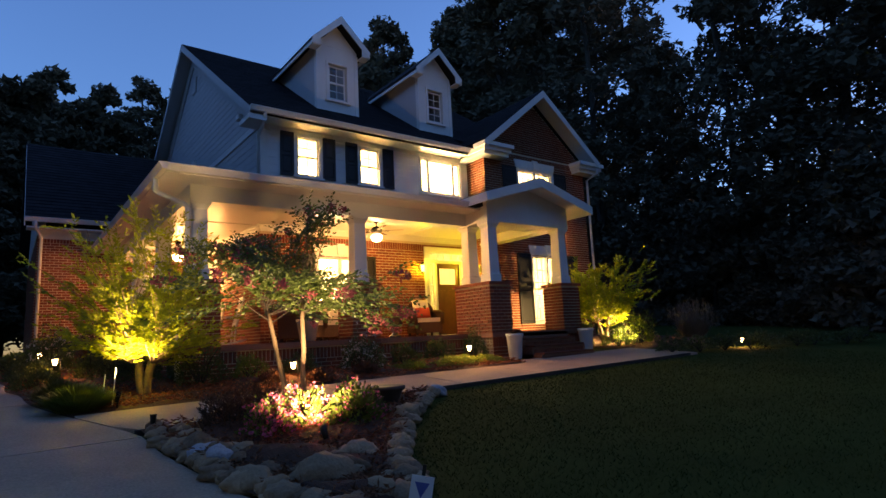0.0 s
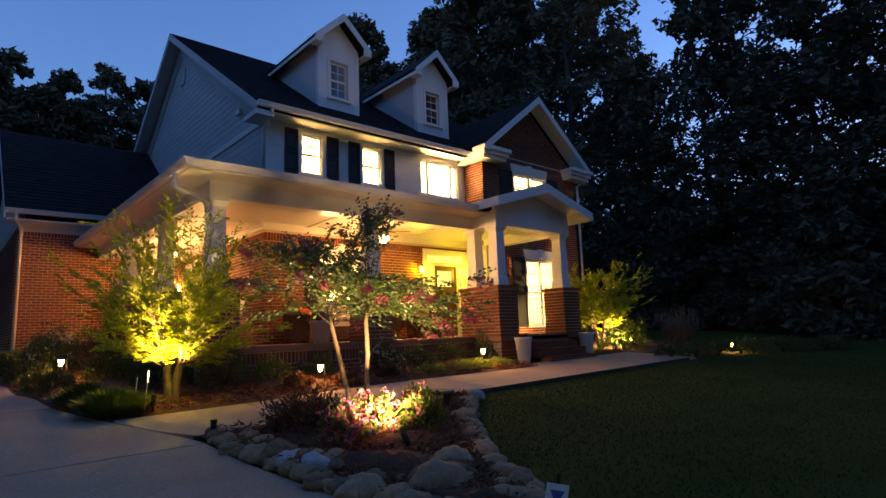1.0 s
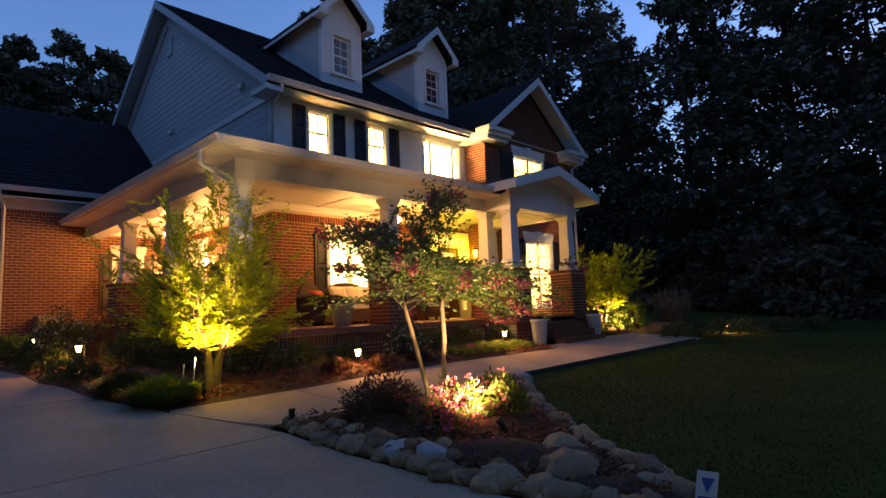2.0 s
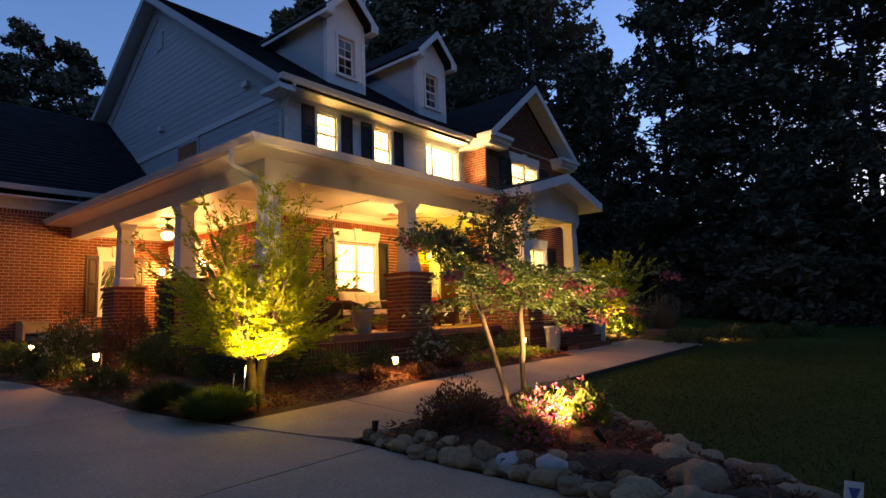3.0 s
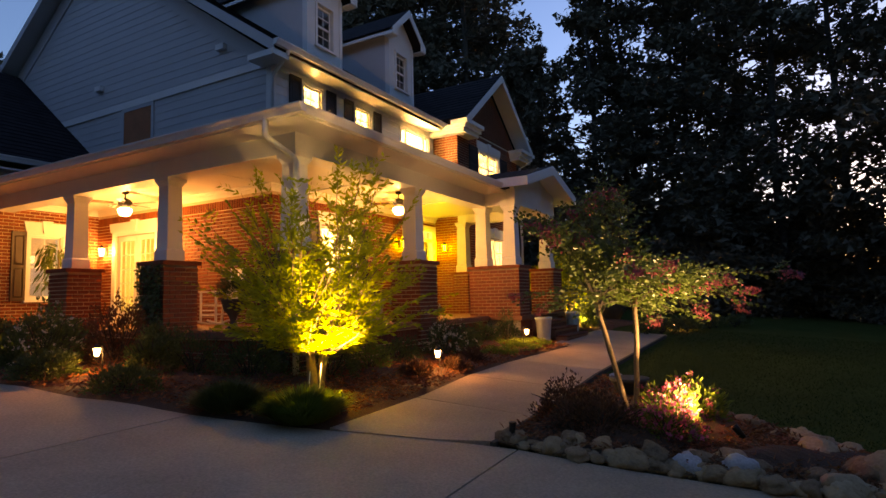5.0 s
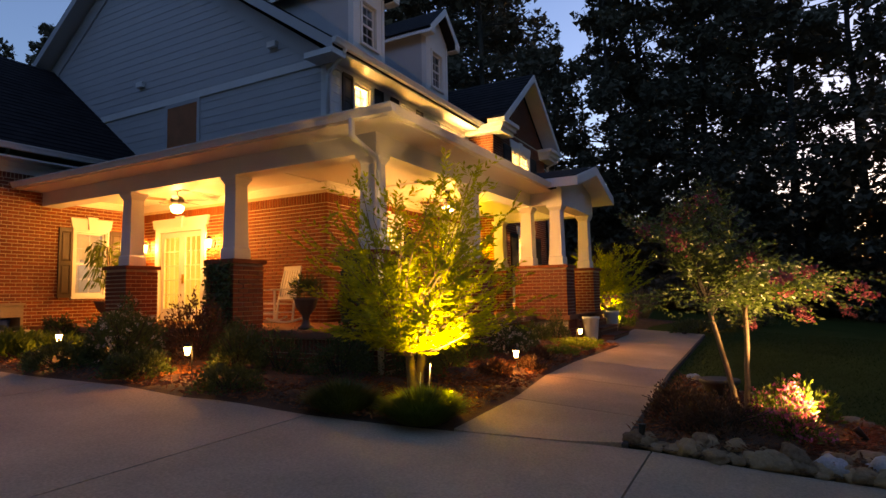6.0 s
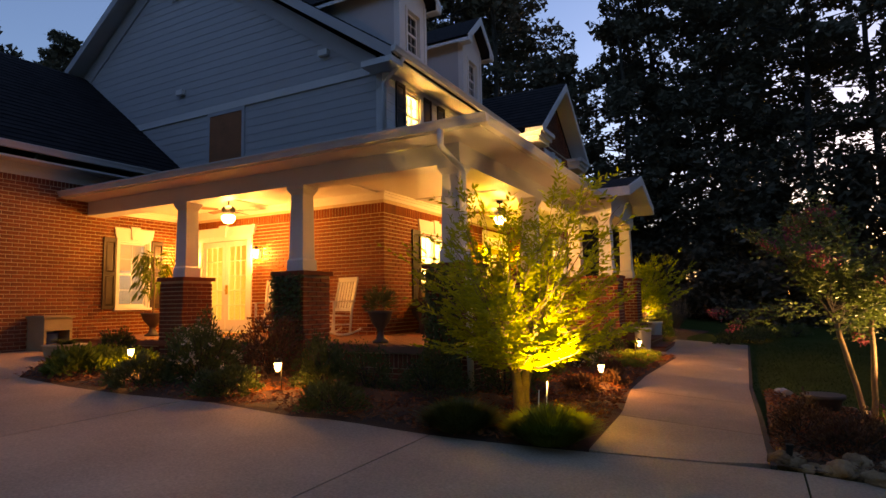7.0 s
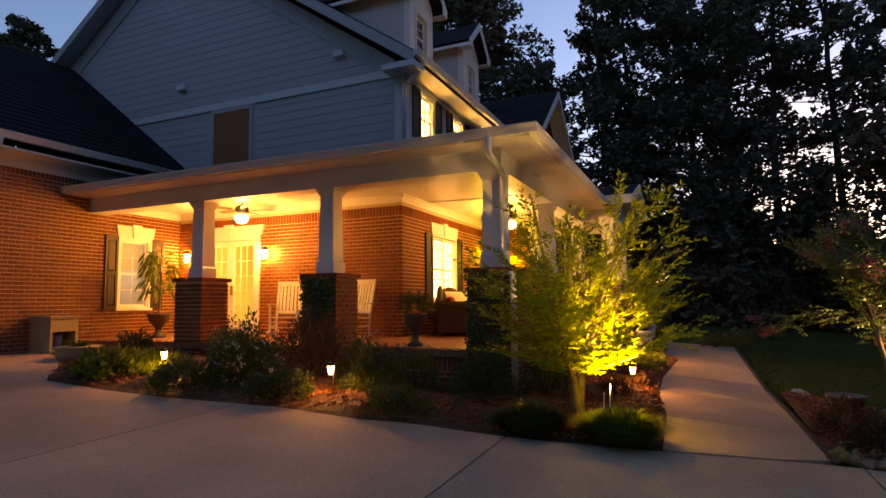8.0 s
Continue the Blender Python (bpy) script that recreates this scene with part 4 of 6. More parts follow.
# beams, soffits and ceiling
for b in ((2.52, 10.75, BB, 8.94, 11.13, 4.45), (2.52, 11.13, BB, 2.9, 19.8, 4.45), (8.94, 9.96, BB, 9.32, 11.13, 4.5), (9.32, 9.96, BB, 11.78, 10.34, 4.5), (11.4, 10.34, BB, 11.78, 12.8, 4.5), (9.32, 10.75, BB + 0.1, 11.4, 11.13, 4.5)):
    part("beam", Shape().box(*b), TRIM, house, "white porch beam")
for b in ((2.0, 10.18, 4.43, 8.94, 10.75, 4.46), (2.0, 10.75, 4.43, 2.52, 19.8, 4.46)):
    part("soffit", Shape().box(*b), TRIM, house)
s = Shape().box(2.9, 11.13, CZ, 11.5, HY, CZ + 0.04).box(2.9, HY, CZ, HX, 19.8, CZ + 0.04).box(9.32, 10.34, CZ, 11.4, 11.13, CZ + 0.04)
part("porch_ceiling", s, CEIL, house, "cream painted porch ceiling")
for b in ((5.9, 11.13, 5.98, HY - 0.02), (8.9, 11.13, 8.98, HY - 0.02), (2.9, 13.7, HX - 0.02, 13.78), (2.9, 16.7, HX - 0.02, 16.78)):
    part("ceiling_batten", Shape().box(b[0], b[1], CZ - 0.02, b[2], b[3], CZ), CEIL, house)
s = Shape()
for k, (o, h0, h1) in enumerate(((0.03, BT, BT + 0.07), (0.06, BT + 0.07, BT + 0.12), (0.1, BT + 0.12, CZ))):
    s.box(HX - o, HY - o, h0, 9.6, HY, h1).box(HX - o, HY, h0, HX, 19.78, h1).box(9.6, HY - o, h0, 11.5, HY, h1)
    s.box(2.9, GY - o, h0, HX - o, GY, h1)
part("crown_moulding", s, CEIL, house)
# porch roof with its hip
s = Shape()
z5 = lambda d: 4.58 + 0.25 * d
s.extrude([(2.0, 10.18, 4.58), (HX, 13.01, z5(2.83)), (HX, 19.8, z5(2.83)), (2.0, 19.8, 4.58)], (0, 0, -0.1))
s.extrude([(2.0, 10.18, 4.58), (9.2, 10.18, 4.58), (9.2, HY, z5(3.45)), (5.45, HY, z5(3.45)), (HX, 13.01, z5(2.83))], (0, 0, -0.1))
s.extrude([(9.2, 10.7, 4.71), (11.6, 10.7, 4.71), (11.6, HY, z5(3.45)), (9.2, HY, z5(3.45))], (0, 0, -0.1))
part("porch_roof", s, SHINGLE, house, "dark shingle porch roof")
gutter((2.0, 10.18, 4.57), (8.5, 10.18, 4.57), (0, -1, 0))
gutter((2.0, 10.05, 4.57), (2.0, 19.8, 4.57), (-1, 0, 0))
downspout([(1.95, 10.75, 4.5), (1.95, 10.75, 4.24), (1.99, 10.74, 4.2), (2.42, 10.69, 4.02), (2.47, 10.68, 3.96), (2.47, 10.68, 2.7), (2.32, 10.55, 2.55), (2.32, 10.55, 0.95)])
# portico gable
PX, PZ = 10.36, 5.24
for q in (-1, 1):
    e = PX + (1.85 if q > 0 else -1.8)
    s = Shape().extrude([(e, 9.5, 4.7), (e, 12.7, 4.7), (PX, 12.9, PZ), (PX, 9.5, PZ)], (0, 0, -0.08))
    part("portico_roof", s, SHINGLE, house, "dark low-pitched portico roof")
    s = Shape().extrude([(e, 9.49, 4.69), (PX, 9.49, PZ - 0.01), (PX, 9.49, PZ - 0.24), (e, 9.49, 4.47)], (0, -0.03, 0))
    s.box(min(e, e + q * 0.03), 9.46, 4.47, max(e, e + q * 0.03), 12.7, 4.68)
    part("rake_board", s, TRIM, house)
    s = Shape().extrude([(e, 9.5, 4.5), (PX + q * 1.42, 9.5, 4.68), (PX + q * 1.42, 12.6, 4.68), (e, 12.6, 4.5)], (0, 0, -0.02))
    s.extrude([(PX + q * 1.42, 9.5, 4.68), (PX, 9.5, PZ - 0.2), (PX, 9.96, PZ - 0.2), (PX + q * 1.42, 9.96, 4.68)], (0, 0, -0.02))
    part("soffit", s, TRIM, house)
# whiter than the side siding to stand for more light on the front
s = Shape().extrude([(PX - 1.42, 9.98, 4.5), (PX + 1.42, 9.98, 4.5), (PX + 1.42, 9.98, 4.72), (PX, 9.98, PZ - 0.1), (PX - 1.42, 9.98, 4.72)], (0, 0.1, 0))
part("portico_gable", s, TRIM, house, "portico gable in siding, whitened for the brighter front light")


# ---- lamps of the porch ----
def ceiling_fan(x, y, drop, watts, colour, turn):
    t = thing("ceiling_fan", (x, y, CZ), "bronze ceiling fan with lit frosted bowl under the porch ceiling", "ceiling fan", "porch fans", turn=turn)
    part("canopy", Shape().lathe(0, 0, [(0.02, 0), (0.075, 0), (0.07, -0.05), (0.02, -0.07)], 16), METAL, t, smooth=True)
    part("rod", Shape().tube([(0, 0, -0.05), (0, 0, -drop + 0.3)], 0.014), METAL, t)
    part("motor", Shape().lathe(0, 0, [(0.03, -drop + 0.31), (0.1, -drop + 0.28), (0.14, -drop + 0.23), (0.14, -drop + 0.18), (0.08, -drop + 0.13), (0.06, -drop + 0.09)], 20), METAL, t, smooth=True)
    for k in range(5):
        a = 2 * math.pi * k / 5
        ca, sa = math.cos(a), math.sin(a)
        z = -drop + 0.2
        rot = lambda r, w, h: (ca * r - sa * w, sa * r + ca * w, z + h)
        s = Shape().extrude([rot(0.22, -0.05, -0.01), rot(0.62, -0.07, -0.015), rot(0.66, 0, 0), rot(0.62, 0.07, 0.015), rot(0.22, 0.05, 0.01)], (0, 0, 0.008))
        part("blade", s, DOORWOOD, t)
        part("blade_iron", Shape().extrude([rot(0.12, -0.02, -0.008), rot(0.3, -0.03, -0.02), rot(0.3, 0.03, -0.02), rot(0.12, 0.02, -0.008)], (0, 0, 0.006)), METAL, t)
    g = part("glass_bowl", Shape().lathe(0, 0, [(0.1, -drop + 0.1), (0.14, -drop + 0.07), (0.135, -drop + 0.01), (0.09, -drop - 0.06), (0.01, -drop - 0.08)], 18), BULB, t, "lit frosted glass bowl", smooth=True)
    g.visible_shadow = False
    lamp("POINT", (x, y, CZ - drop + 0.02), watts, colour, 0.1)


ceiling_fan(3.64, 16.72, 0.46, 34, WARM, 12)
ceiling_fan(7.15, 12.05, 0.46, 31, WARM, 40)


def sconce(place, face, material, watts, colour, label):
    """A wall lantern; face: degrees by which its front is turned from -y."""
    t = thing("wall_lantern", place, label, "wall lamp", "wall lanterns", turn=face)
    part("backplate", Shape().box(-0.05, -0.02, -0.1, 0.05, 0, 0.1), METAL, t)
    part("arm", Shape().tube([(0, -0.02, 0.0), (0, -0.08, 0.14), (0, -0.14, 0.16)], 0.01), METAL, t)
    part("roof", Shape().lathe(0, -0.14, [(0.02, 0.17), (0.085, 0.1), (0.085, 0.09)], 6), METAL, t)
    part("base", Shape().lathe(0, -0.14, [(0.05, -0.13), (0.055, -0.11), (0.02, -0.16)], 6), METAL, t)
    for k in range(6):
        a = math.pi * k / 3
        part("bar", Shape().tube([(0.075 * math.cos(a), -0.14 + 0.075 * math.sin(a), 0.09), (0.05 * math.cos(a), -0.14 + 0.05 * math.sin(a), -0.12)], 0.005, 4), METAL, t)
    g = part("glass", Shape().lathe(0, -0.14, [(0.045, -0.11), (0.068, 0.085)], 12), material, t, "glowing glass")
    g.visible_shadow = False
    w = pose(*place, 0, 0, face) @ Vector((0, -0.16, 0))
    lamp("POINT", w, watts, colour, 0.06)


sconce((HX - 0.013, 19.36, 3.3), -90, BULB, 28, WARM, "black wall lantern glowing warm beside the french doors")
sconce((HX - 0.013, 17.0, 3.3), -90, BULB, 28, WARM, "black wall lantern glowing warm beside the french doors")
sconce((9.5, HY - 0.013, 3.45), 0, BULBY, 11, BUG, "black wall lantern with a yellow bulb beside the front door")
sconce((11.487, 13.25, 3.45), -90, BULBY, 11, BUG, "black wall lantern with a yellow bulb on the brick return")


# ---- garden lamps ----
def path_lamp(x, y, h, watts):
    z = gz(x, y)
    t = thing("path_lamp", (x, y, z), "small black lantern path light on a stake in the mulch", "garden light", "path lamps", turn=R(0, 90))
    part("stake", Shape().tube([(0.09, 0, 0), (0.09, 0, h), (0.08, 0, h + 0.03), (0.03, 0, h + 0.05), (0, 0, h + 0.03)], 0.008, 6), METAL, t)
    part("cap", Shape().lathe(0, 0, [(0.005, h + 0.04), (0.02, h + 0.03), (0.055, h), (0.055, h - 0.008)], 12), METAL, t, smooth=True)
    g = part("glass", Shape().lathe(0, 0, [(0.046, h - 0.008), (0.042, h - 0.03), (0.03, h - 0.095), (0.022, h - 0.11)], 12), BULB, t, "glowing glass")
    g.visible_shadow = False
    part("cup", Shape().lathe(0, 0, [(0.032, h - 0.12), (0.034, h - 0.135), (0.015, h - 0.15)], 12), METAL, t)
    lamp("SPOT", (x, y, z + h - 0.06), watts, WARM, 0.04, (x + 0.001, y, z - 1), 170, 0.3)


for x, y, h in ((15.4, 7.5, 0.2), (0.6, 15.25, 0.4), (0.72, 12.47, 0.42), (3.78, 9.15, 0.38), (7.6, 9.25, 0.4)):
    path_lamp(x, y, h, 6)


def spotlight(x, y, target, watts, colour, cone, label, lens=None):
    z = gz(x, y)
    t = thing("spotlight", (x, y, z), label, "garden light", "garden spotlights")
    way = (Vector(target) - Vector((x, y, z + 0.16))).normalized()
    c = Vector((0, 0, 0.14))
    part("stake", Shape().tube([(0, 0, -0.02), (0, 0, 0.12)], 0.012), METAL, t)
    part("housing", Shape().tube([c - way * 0.06, c + way * 0.05, c + way * 0.075], [0.024, 0.033, 0.036], 12), METAL, t, smooth=True)
    part("lens", Shape().tube([c + way * 0.055, c + way * 0.06], 0.024, 12), SPOTG, t, "glowing lens")
    lamp("SPOT", Vector((x, y, z)) + c + way * 0.09, watts, colour, 0.05, target, cone, 1.0)


YEL = (1.0, 0.8, 0.32)
spotlight(1.22, 8.84, (1.6, 9.42, 2.1), 400, YEL, 70, "small black spotlight shining up into the maple")
z = gz(1.3, 6.95)
single("spotlight", Shape().tube([(1.3, 6.95, z + 0.0), (1.3, 6.95, z + 0.1), (1.3, 6.94, z + 0.18), (1.3, 6.94, z + 0.2)], [0.016, 0.026, 0.032, 0.036], 12), METAL, "unlit black cylinder spotlight at the corner of the stones", "garden light", (1.3, 6.95, z), "garden spotlights")
spotlight(13.7, 9.35, (13.45, 10.1, 1.5), 380, YEL, 110, "small spotlight shining up into the far maple")
spotlight(2.44, 5.17, (2.5, 5.85, 1.5), 140, (1.0, 0.8, 0.42), 124, "small black spotlight aimed through the pink flowers at the crape myrtle")


# ---- plants ----
def bend(a, b, sag, n=6, jit=0.0):
    a, b = Vector(a), Vector(b)
    out = []
    for k in range(n + 1):
        u = k / n
        p = a.lerp(b, u) + Vector((0, 0, sag * 4 * u * (1 - u)))
        if 0 < k < n:
            p += Vector((R(-jit, jit), R(-jit, jit), R(-jit, jit)))
        out.append(p)
    return out


def spray(shape, wood, start, end, sag, twigs, reach, leaf, size, radius):
    """A bough with flat side twigs; leaf(p, way, size) is set in pairs along them."""
    path = bend(start, end, sag, 7, 0.025)
    wood.tube(path, [radius * (1 - 0.11 * k) for k in range(8)], 5)
    along = (path[-1] - path[0]).normalized()
    side = along.cross(Vector((R(-0.3, 0.3), R(-0.3, 0.3), 1))).normalized()
    for j in range(twigs):
        u = R(0.12, 1.0) * 7
        i = min(6, int(u))
        p = path[i].lerp(path[i + 1], u - i)
        d = (along * R(0.5, 1.1) + side * R(-1.1, 1.1) + Vector((0, 0, R(-0.25, 0.3)))).normalized()
        ln = reach * R(0.5, 1.15)
        for k in range(5):
            q = p + d * ln * (k + 0.6) / 5 + Vector((0, 0, -0.12 * ln * (k / 5) ** 2))
            for h in (-1, 1):
                leaf(q, d * 0.7 + side * h * R(0.3, 0.9) + Vector((0, 0, R(-0.35, 0.1))), size * R(0.75, 1.25))


def maple(x, y, h, radius, boughs, twigs, size, label, low=0.28):
    """A vase of two stems with layered, spiky sprays of lobed leaves."""
    z = gz(x, y)
    t = thing("maple_tree", (x, y, z), label, "tree")
    crown, wood = Shape(), Shape()

    def pointed(p, way, ln):
        crown.leaf(p, way, ln, ln * R(0.3, 0.42))

    stems = []
    for k, a in enumerate((2.6, -0.5)):
        top = Vector((0.3 * math.cos(a), 0.3 * math.sin(a), h * 0.46))
        path = [Vector((top.x * q ** 1.7 + 0.02 * math.cos(a) + R(-0.012, 0.012), top.y * q ** 1.7 + 0.02 * math.sin(a) + R(-0.012, 0.012), -0.05 + (top.z + 0.05) * q)) for q in [i / 7 for i in range(8)]]
        part("trunk", Shape().tube(path, [0.085, 0.07, 0.06, 0.052, 0.045, 0.038, 0.032, 0.026], 9), BARK, t, smooth=True)
        stems.append(path)
    table = [(0.2, 0.35), (0.3, 0.65), (0.4, 0.95), (0.5, 1.0), (0.68, 0.95), (0.84, 0.8), (0.94, 0.6), (1.0, 0.4)]
    for k in range(boughs):
        lev = low + (1 - low) * ((k + 0.5) / boughs) ** 1.05
        a = k * 2.39996 + R(-0.3, 0.3)
        lobe = 0.86 + 0.55 * noise.noise((1.6 * math.cos(a), 1.6 * math.sin(a), lev * 3))
        rr = radius * lerp_list(table, lev) * lobe * R(0.5, 1.15)
        end = Vector((rr * math.cos(a), rr * math.sin(a), h * lev * (0.92 + 0.5 * (lobe - 0.86)) + R(-0.05, 0.05)))
        stem = min(stems, key=lambda q: (q[-1].xy - end.xy).length + R(0, 0.2))
        start = stem[min(7, max(3, int(1 + lev * 6)))]
        spray(crown, wood, start, end, R(-0.06, 0.1), twigs, 0.3 * radius / 1.2, pointed, size, 0.01)
    part("branchwork", wood, BARK, t, smooth=True, kind="stuff")
    part("crown", crown, MAPLE, t, "fine lobed yellow-green leaves", kind="stuff")
    return t


maple(1.66, 9.58, 2.6, 1.45, 112, 11, 0.084, "Japanese maple lit yellow-green from below, in the mulch bed")
maple(13.1, 10.1, 2.35, 1.45, 90, 9, 0.11, "Japanese maple lit from below beside the portico", 0.48)


def crape_myrtle(x, y):
    z = gz(x, y) + 0.05
    t = thing("crape_myrtle", (x, y, z), "crape myrtle with two bare trunks and pink flower heads", "tree")
    tops = [Vector((-0.24, 0.3, 1.25)), Vector((0.04, -0.04, 1.3))]
    for b, top in zip(((-0.03, 0.02, -0.1), (0.04, 0, -0.1)), tops):
        s = Shape().tube(bend(b, top, 0.0, 8, 0.009), [0.036, 0.033, 0.031, 0.03, 0.028, 0.027, 0.026, 0.025, 0.024], 8)
        part("trunk", s, BARK, t, smooth=True)
    wood, leaves, flowers = Shape(), Shape(), Shape()

    def oval(p, way, size):
        leaves.leaf(p, way, size, size * R(0.5, 0.62))

    for k in range(66):
        a = k * 2.39996 + R(-0.25, 0.25)
        lev = (k * 0.618) % 1.0
        rr = R(0.5, 1.4) * (1.0 - 0.42 * lev)
        end = Vector((rr * math.cos(a) - 0.05, rr * math.sin(a) + 0.12, 0.98 + 1.5 * lev - 0.1 * max(0.0, rr - 0.9)))
        if k % 7 == 3:
            end = Vector((R(1.1, 1.55) * math.cos(a), R(1.1, 1.55) * math.sin(a), R(1.15, 1.5)))
        start = tops[k % 2] * R(0.88, 1.1)
        spray(leaves, wood, start, end, R(0.05, 0.28), 17, 0.34, oval, 0.05, 0.005)
        if k % 9 < 4:
            ahead = (end - start).normalized() * 0.7 + Vector((0, 0, R(-0.5, 0.4)))
            for j in range(70):
                u = R(0, 0.24)
                w = 0.075 * (1 - u / 0.3)
                p = end + ahead * u + Vector((R(-w, w), R(-w, w), R(-w, w)))
                flowers.leaf(p, (R(-1, 1), R(-1, 1), R(-1, 1)), R(0.02, 0.042), R(0.02, 0.036))
    part("branchwork", wood, BARKD, t, kind="stuff")
    part("crown", leaves, CRAPE, t, "small oval green leaves", kind="stuff")
    part("blossom", flowers, PINK, t, "pink panicles of flowers", kind="stuff")


crape_myrtle(2.59, 6.12)


def climbing_ivy(x, y0, y1, z0, z1, n):
    """Leaves that cling to the drive side of a pier."""
    t = thing("climbing_ivy", (x, (y0 + y1) / 2, z0), "dark green climbing ivy covering one face of a brick pier", "plant", "ivy on the piers", in_world=True)
    leaves, vines = Shape(), Shape()
    for k in range(9):
        y = y0 + (y1 - y0) * (k + 0.5) / 9
        vines.tube([(x - 0.012, y + R(-0.05, 0.05), z0 + (z1 - z0) * q / 4) for q in range(5)], [0.008, 0.007, 0.006, 0.005, 0.003], 5)
    for k in range(n):
        z = z0 + (z1 - z0) * R(0, 1.02)
        leaves.leaf((x - R(0.012, 0.06), R(y0 - 0.03, y1 + 0.03), z), (R(-0.6, 0), R(-1, 1), R(-1, 0.6)), R(0.045, 0.08), R(0.035, 0.06), (-1, R(-0.4, 0.4), R(-0.1, 0.6)))
    part("vine", vines, BARKD, t, kind="stuff")
    part("foliage", leaves, LEAF, t, kind="stuff")


climbing_ivy(2.38, 13.58, 14.16, 0.95, 2.58, 1500)
climbing_ivy(2.38, 10.7, 11.23, 0.85, 2.58, 1400)


def shrub(name, x, y, r, h, n, size, material, label, group="", lift=0.0, flower=None, up=0.3, stem=True):
    """A mound of leaves on stems, uneven in outline."""
    z = gz(x, y) + lift
    t = thing(name, (x, y, z), label, "shrub" if "grass" not in name else "grass", group)
    leaves, wood, fl = Shape(), Shape(), Shape()
    seed = R(0, 50)
    if size < 0.1:
        n, size = int(n * 1.5), size * 0.8
    for k in range(n):
        a, b = R(0, 2 * math.pi), math.asin(R(0.0, 1.0))
        q = 0.72 + 0.5 * noise.noise((math.cos(a) * 1.6 + seed, math.sin(a) * 1.6, b * 1.6))
        d = R(0.6, 1.0) ** 0.6 * q
        p = Vector((r * d * math.cos(a) * math.cos(b), r * d * math.sin(a) * math.cos(b), 0.04 + h * d * math.sin(b)))
        way = Vector((math.cos(a) * math.cos(b), math.sin(a) * math.cos(b), math.sin(b) + up)) + Vector((R(-0.8, 0.8), R(-0.8, 0.8), R(-0.5, 0.8)))
        leaves.leaf(p, way, size * R(0.7, 1.3), size * R(0.35, 0.55))
        if flower and k % flower[1] == 0:
            for j in range(7):
                fl.leaf(p * 1.06 + Vector((R(-0.025, 0.025), R(-0.025, 0.025), R(-0.02, 0.03))), (R(-1, 1), R(-1, 1), R(0, 1)), 0.035, 0.03)
    if stem:
        for k in range(14):
            a, d = R(0, 6.28), R(0.3, 0.8)
            wood.tube(bend((0, 0, -0.03), (r * d * math.cos(a), r * d * math.sin(a), h * R(0.4, 0.75)), 0.05, 4, 0.02), [0.012, 0.009, 0.007, 0.005, 0.003], 4)
        part("stem_tuft", wood, BARKD, t, kind="stuff")
    part("foliage", leaves, material, t, kind="stuff")
    if fl.f:
        part("blossom", fl, flower[0], t, kind="stuff")
    return t


def grass_clump(x, y, r, h, n, material, label, group="", plume=None):
    z = gz(x, y)
    t = thing("grass_clump", (x, y, z), label, "grass", group)
    s, pl = Shape(), Shape()
    for k in range(n):
        a, d = R(0, 6.28), R(0, 1) ** 0.5
        b = Vector((0.45 * r * d * math.cos(a), 0.45 * r * d * math.sin(a), 0))
        hh = h * R(0.6, 1.1) * (1 - 0.45 * d * d)
        tip = Vector((r * d * math.cos(a) * R(0.9, 1.25), r * d * math.sin(a) * R(0.9, 1.25), hh))
        mid = b.lerp(tip, 0.55) + Vector((0, 0, 0.18 * hh))
        w = Vector((-math.sin(a), math.cos(a), 0)) * 0.006
        i = len(s.v)
        s.v += [tuple(b - w), tuple(b + w), tuple(mid + w), tuple(mid - w), tuple(tip)]
        s.f += [(i, i + 1, i + 2, i + 3), (i + 3, i + 2, i + 4)]
        if plume and k % plume == 0:
            for j in range(8):
                pl.leaf(tip + Vector((R(-0.02, 0.02), R(-0.02, 0.02), 0.04 * j)), (R(-0.4, 0.4), R(-0.4, 0.4), 1), 0.09, 0.02)
    part("blade_tuft", s, material, t, kind="stuff")
    if pl.f:
        part("plume_tuft", pl, STRAW, t, kind="stuff")
    return t


# the corner bed along the drive
grass_clump(0.8, 8.98, 0.52, 0.36, 2800, LEAFY, "low tufted green mound at the corner of the mulch bed", "tufted mounds")
grass_clump(0.66, 9.88, 0.48, 0.33, 2300, LEAF, "low tufted green mound on the driveway edge", "tufted mounds")
shrub("shrub", 0.45, 11.4, 0.5, 0.34, 1300, 0.06, LEAF, "low dark green spreading shrub on the driveway edge", "bed shrubs")
shrub("shrub", 0.35, 12.95, 0.5, 0.4, 1300, 0.07, LEAF, "leafy low shrub beside a path light", "bed shrubs")
shrub("shrub", 1.3, 12.2, 0.5, 0.7, 1300, 0.07, LEAF, "dark green shrub in front of the porch", "bed shrubs")
shrub("shrub", 0.15, 14.3, 0.62, 0.45, 1500, 0.07, LEAF, "dark mounded shrub on the driveway edge", "bed shrubs")
shrub("shrub", 0.75, 13.9, 0.75, 1.05, 2200, 0.075, LEAF, "tall loose shrub with small pale buds", "bed shrubs", flower=(CUSH, 40))
shrub("shrub", 1.55, 13.4, 0.6, 1.15, 1800, 0.075, LEAFR, "reddish-green upright shrub by the brick pier", "bed shrubs")
shrub("shrub", 1.5, 14.8, 0.55, 0.95, 1500, 0.07, LEAF, "dark shrub by the brick pier", "bed shrubs", flower=(CUSH, 50))
shrub("shrub", 1.7, 12.6, 0.45, 0.75, 1100, 0.07, LEAF, "dark green shrub against the porch base", "bed shrubs")
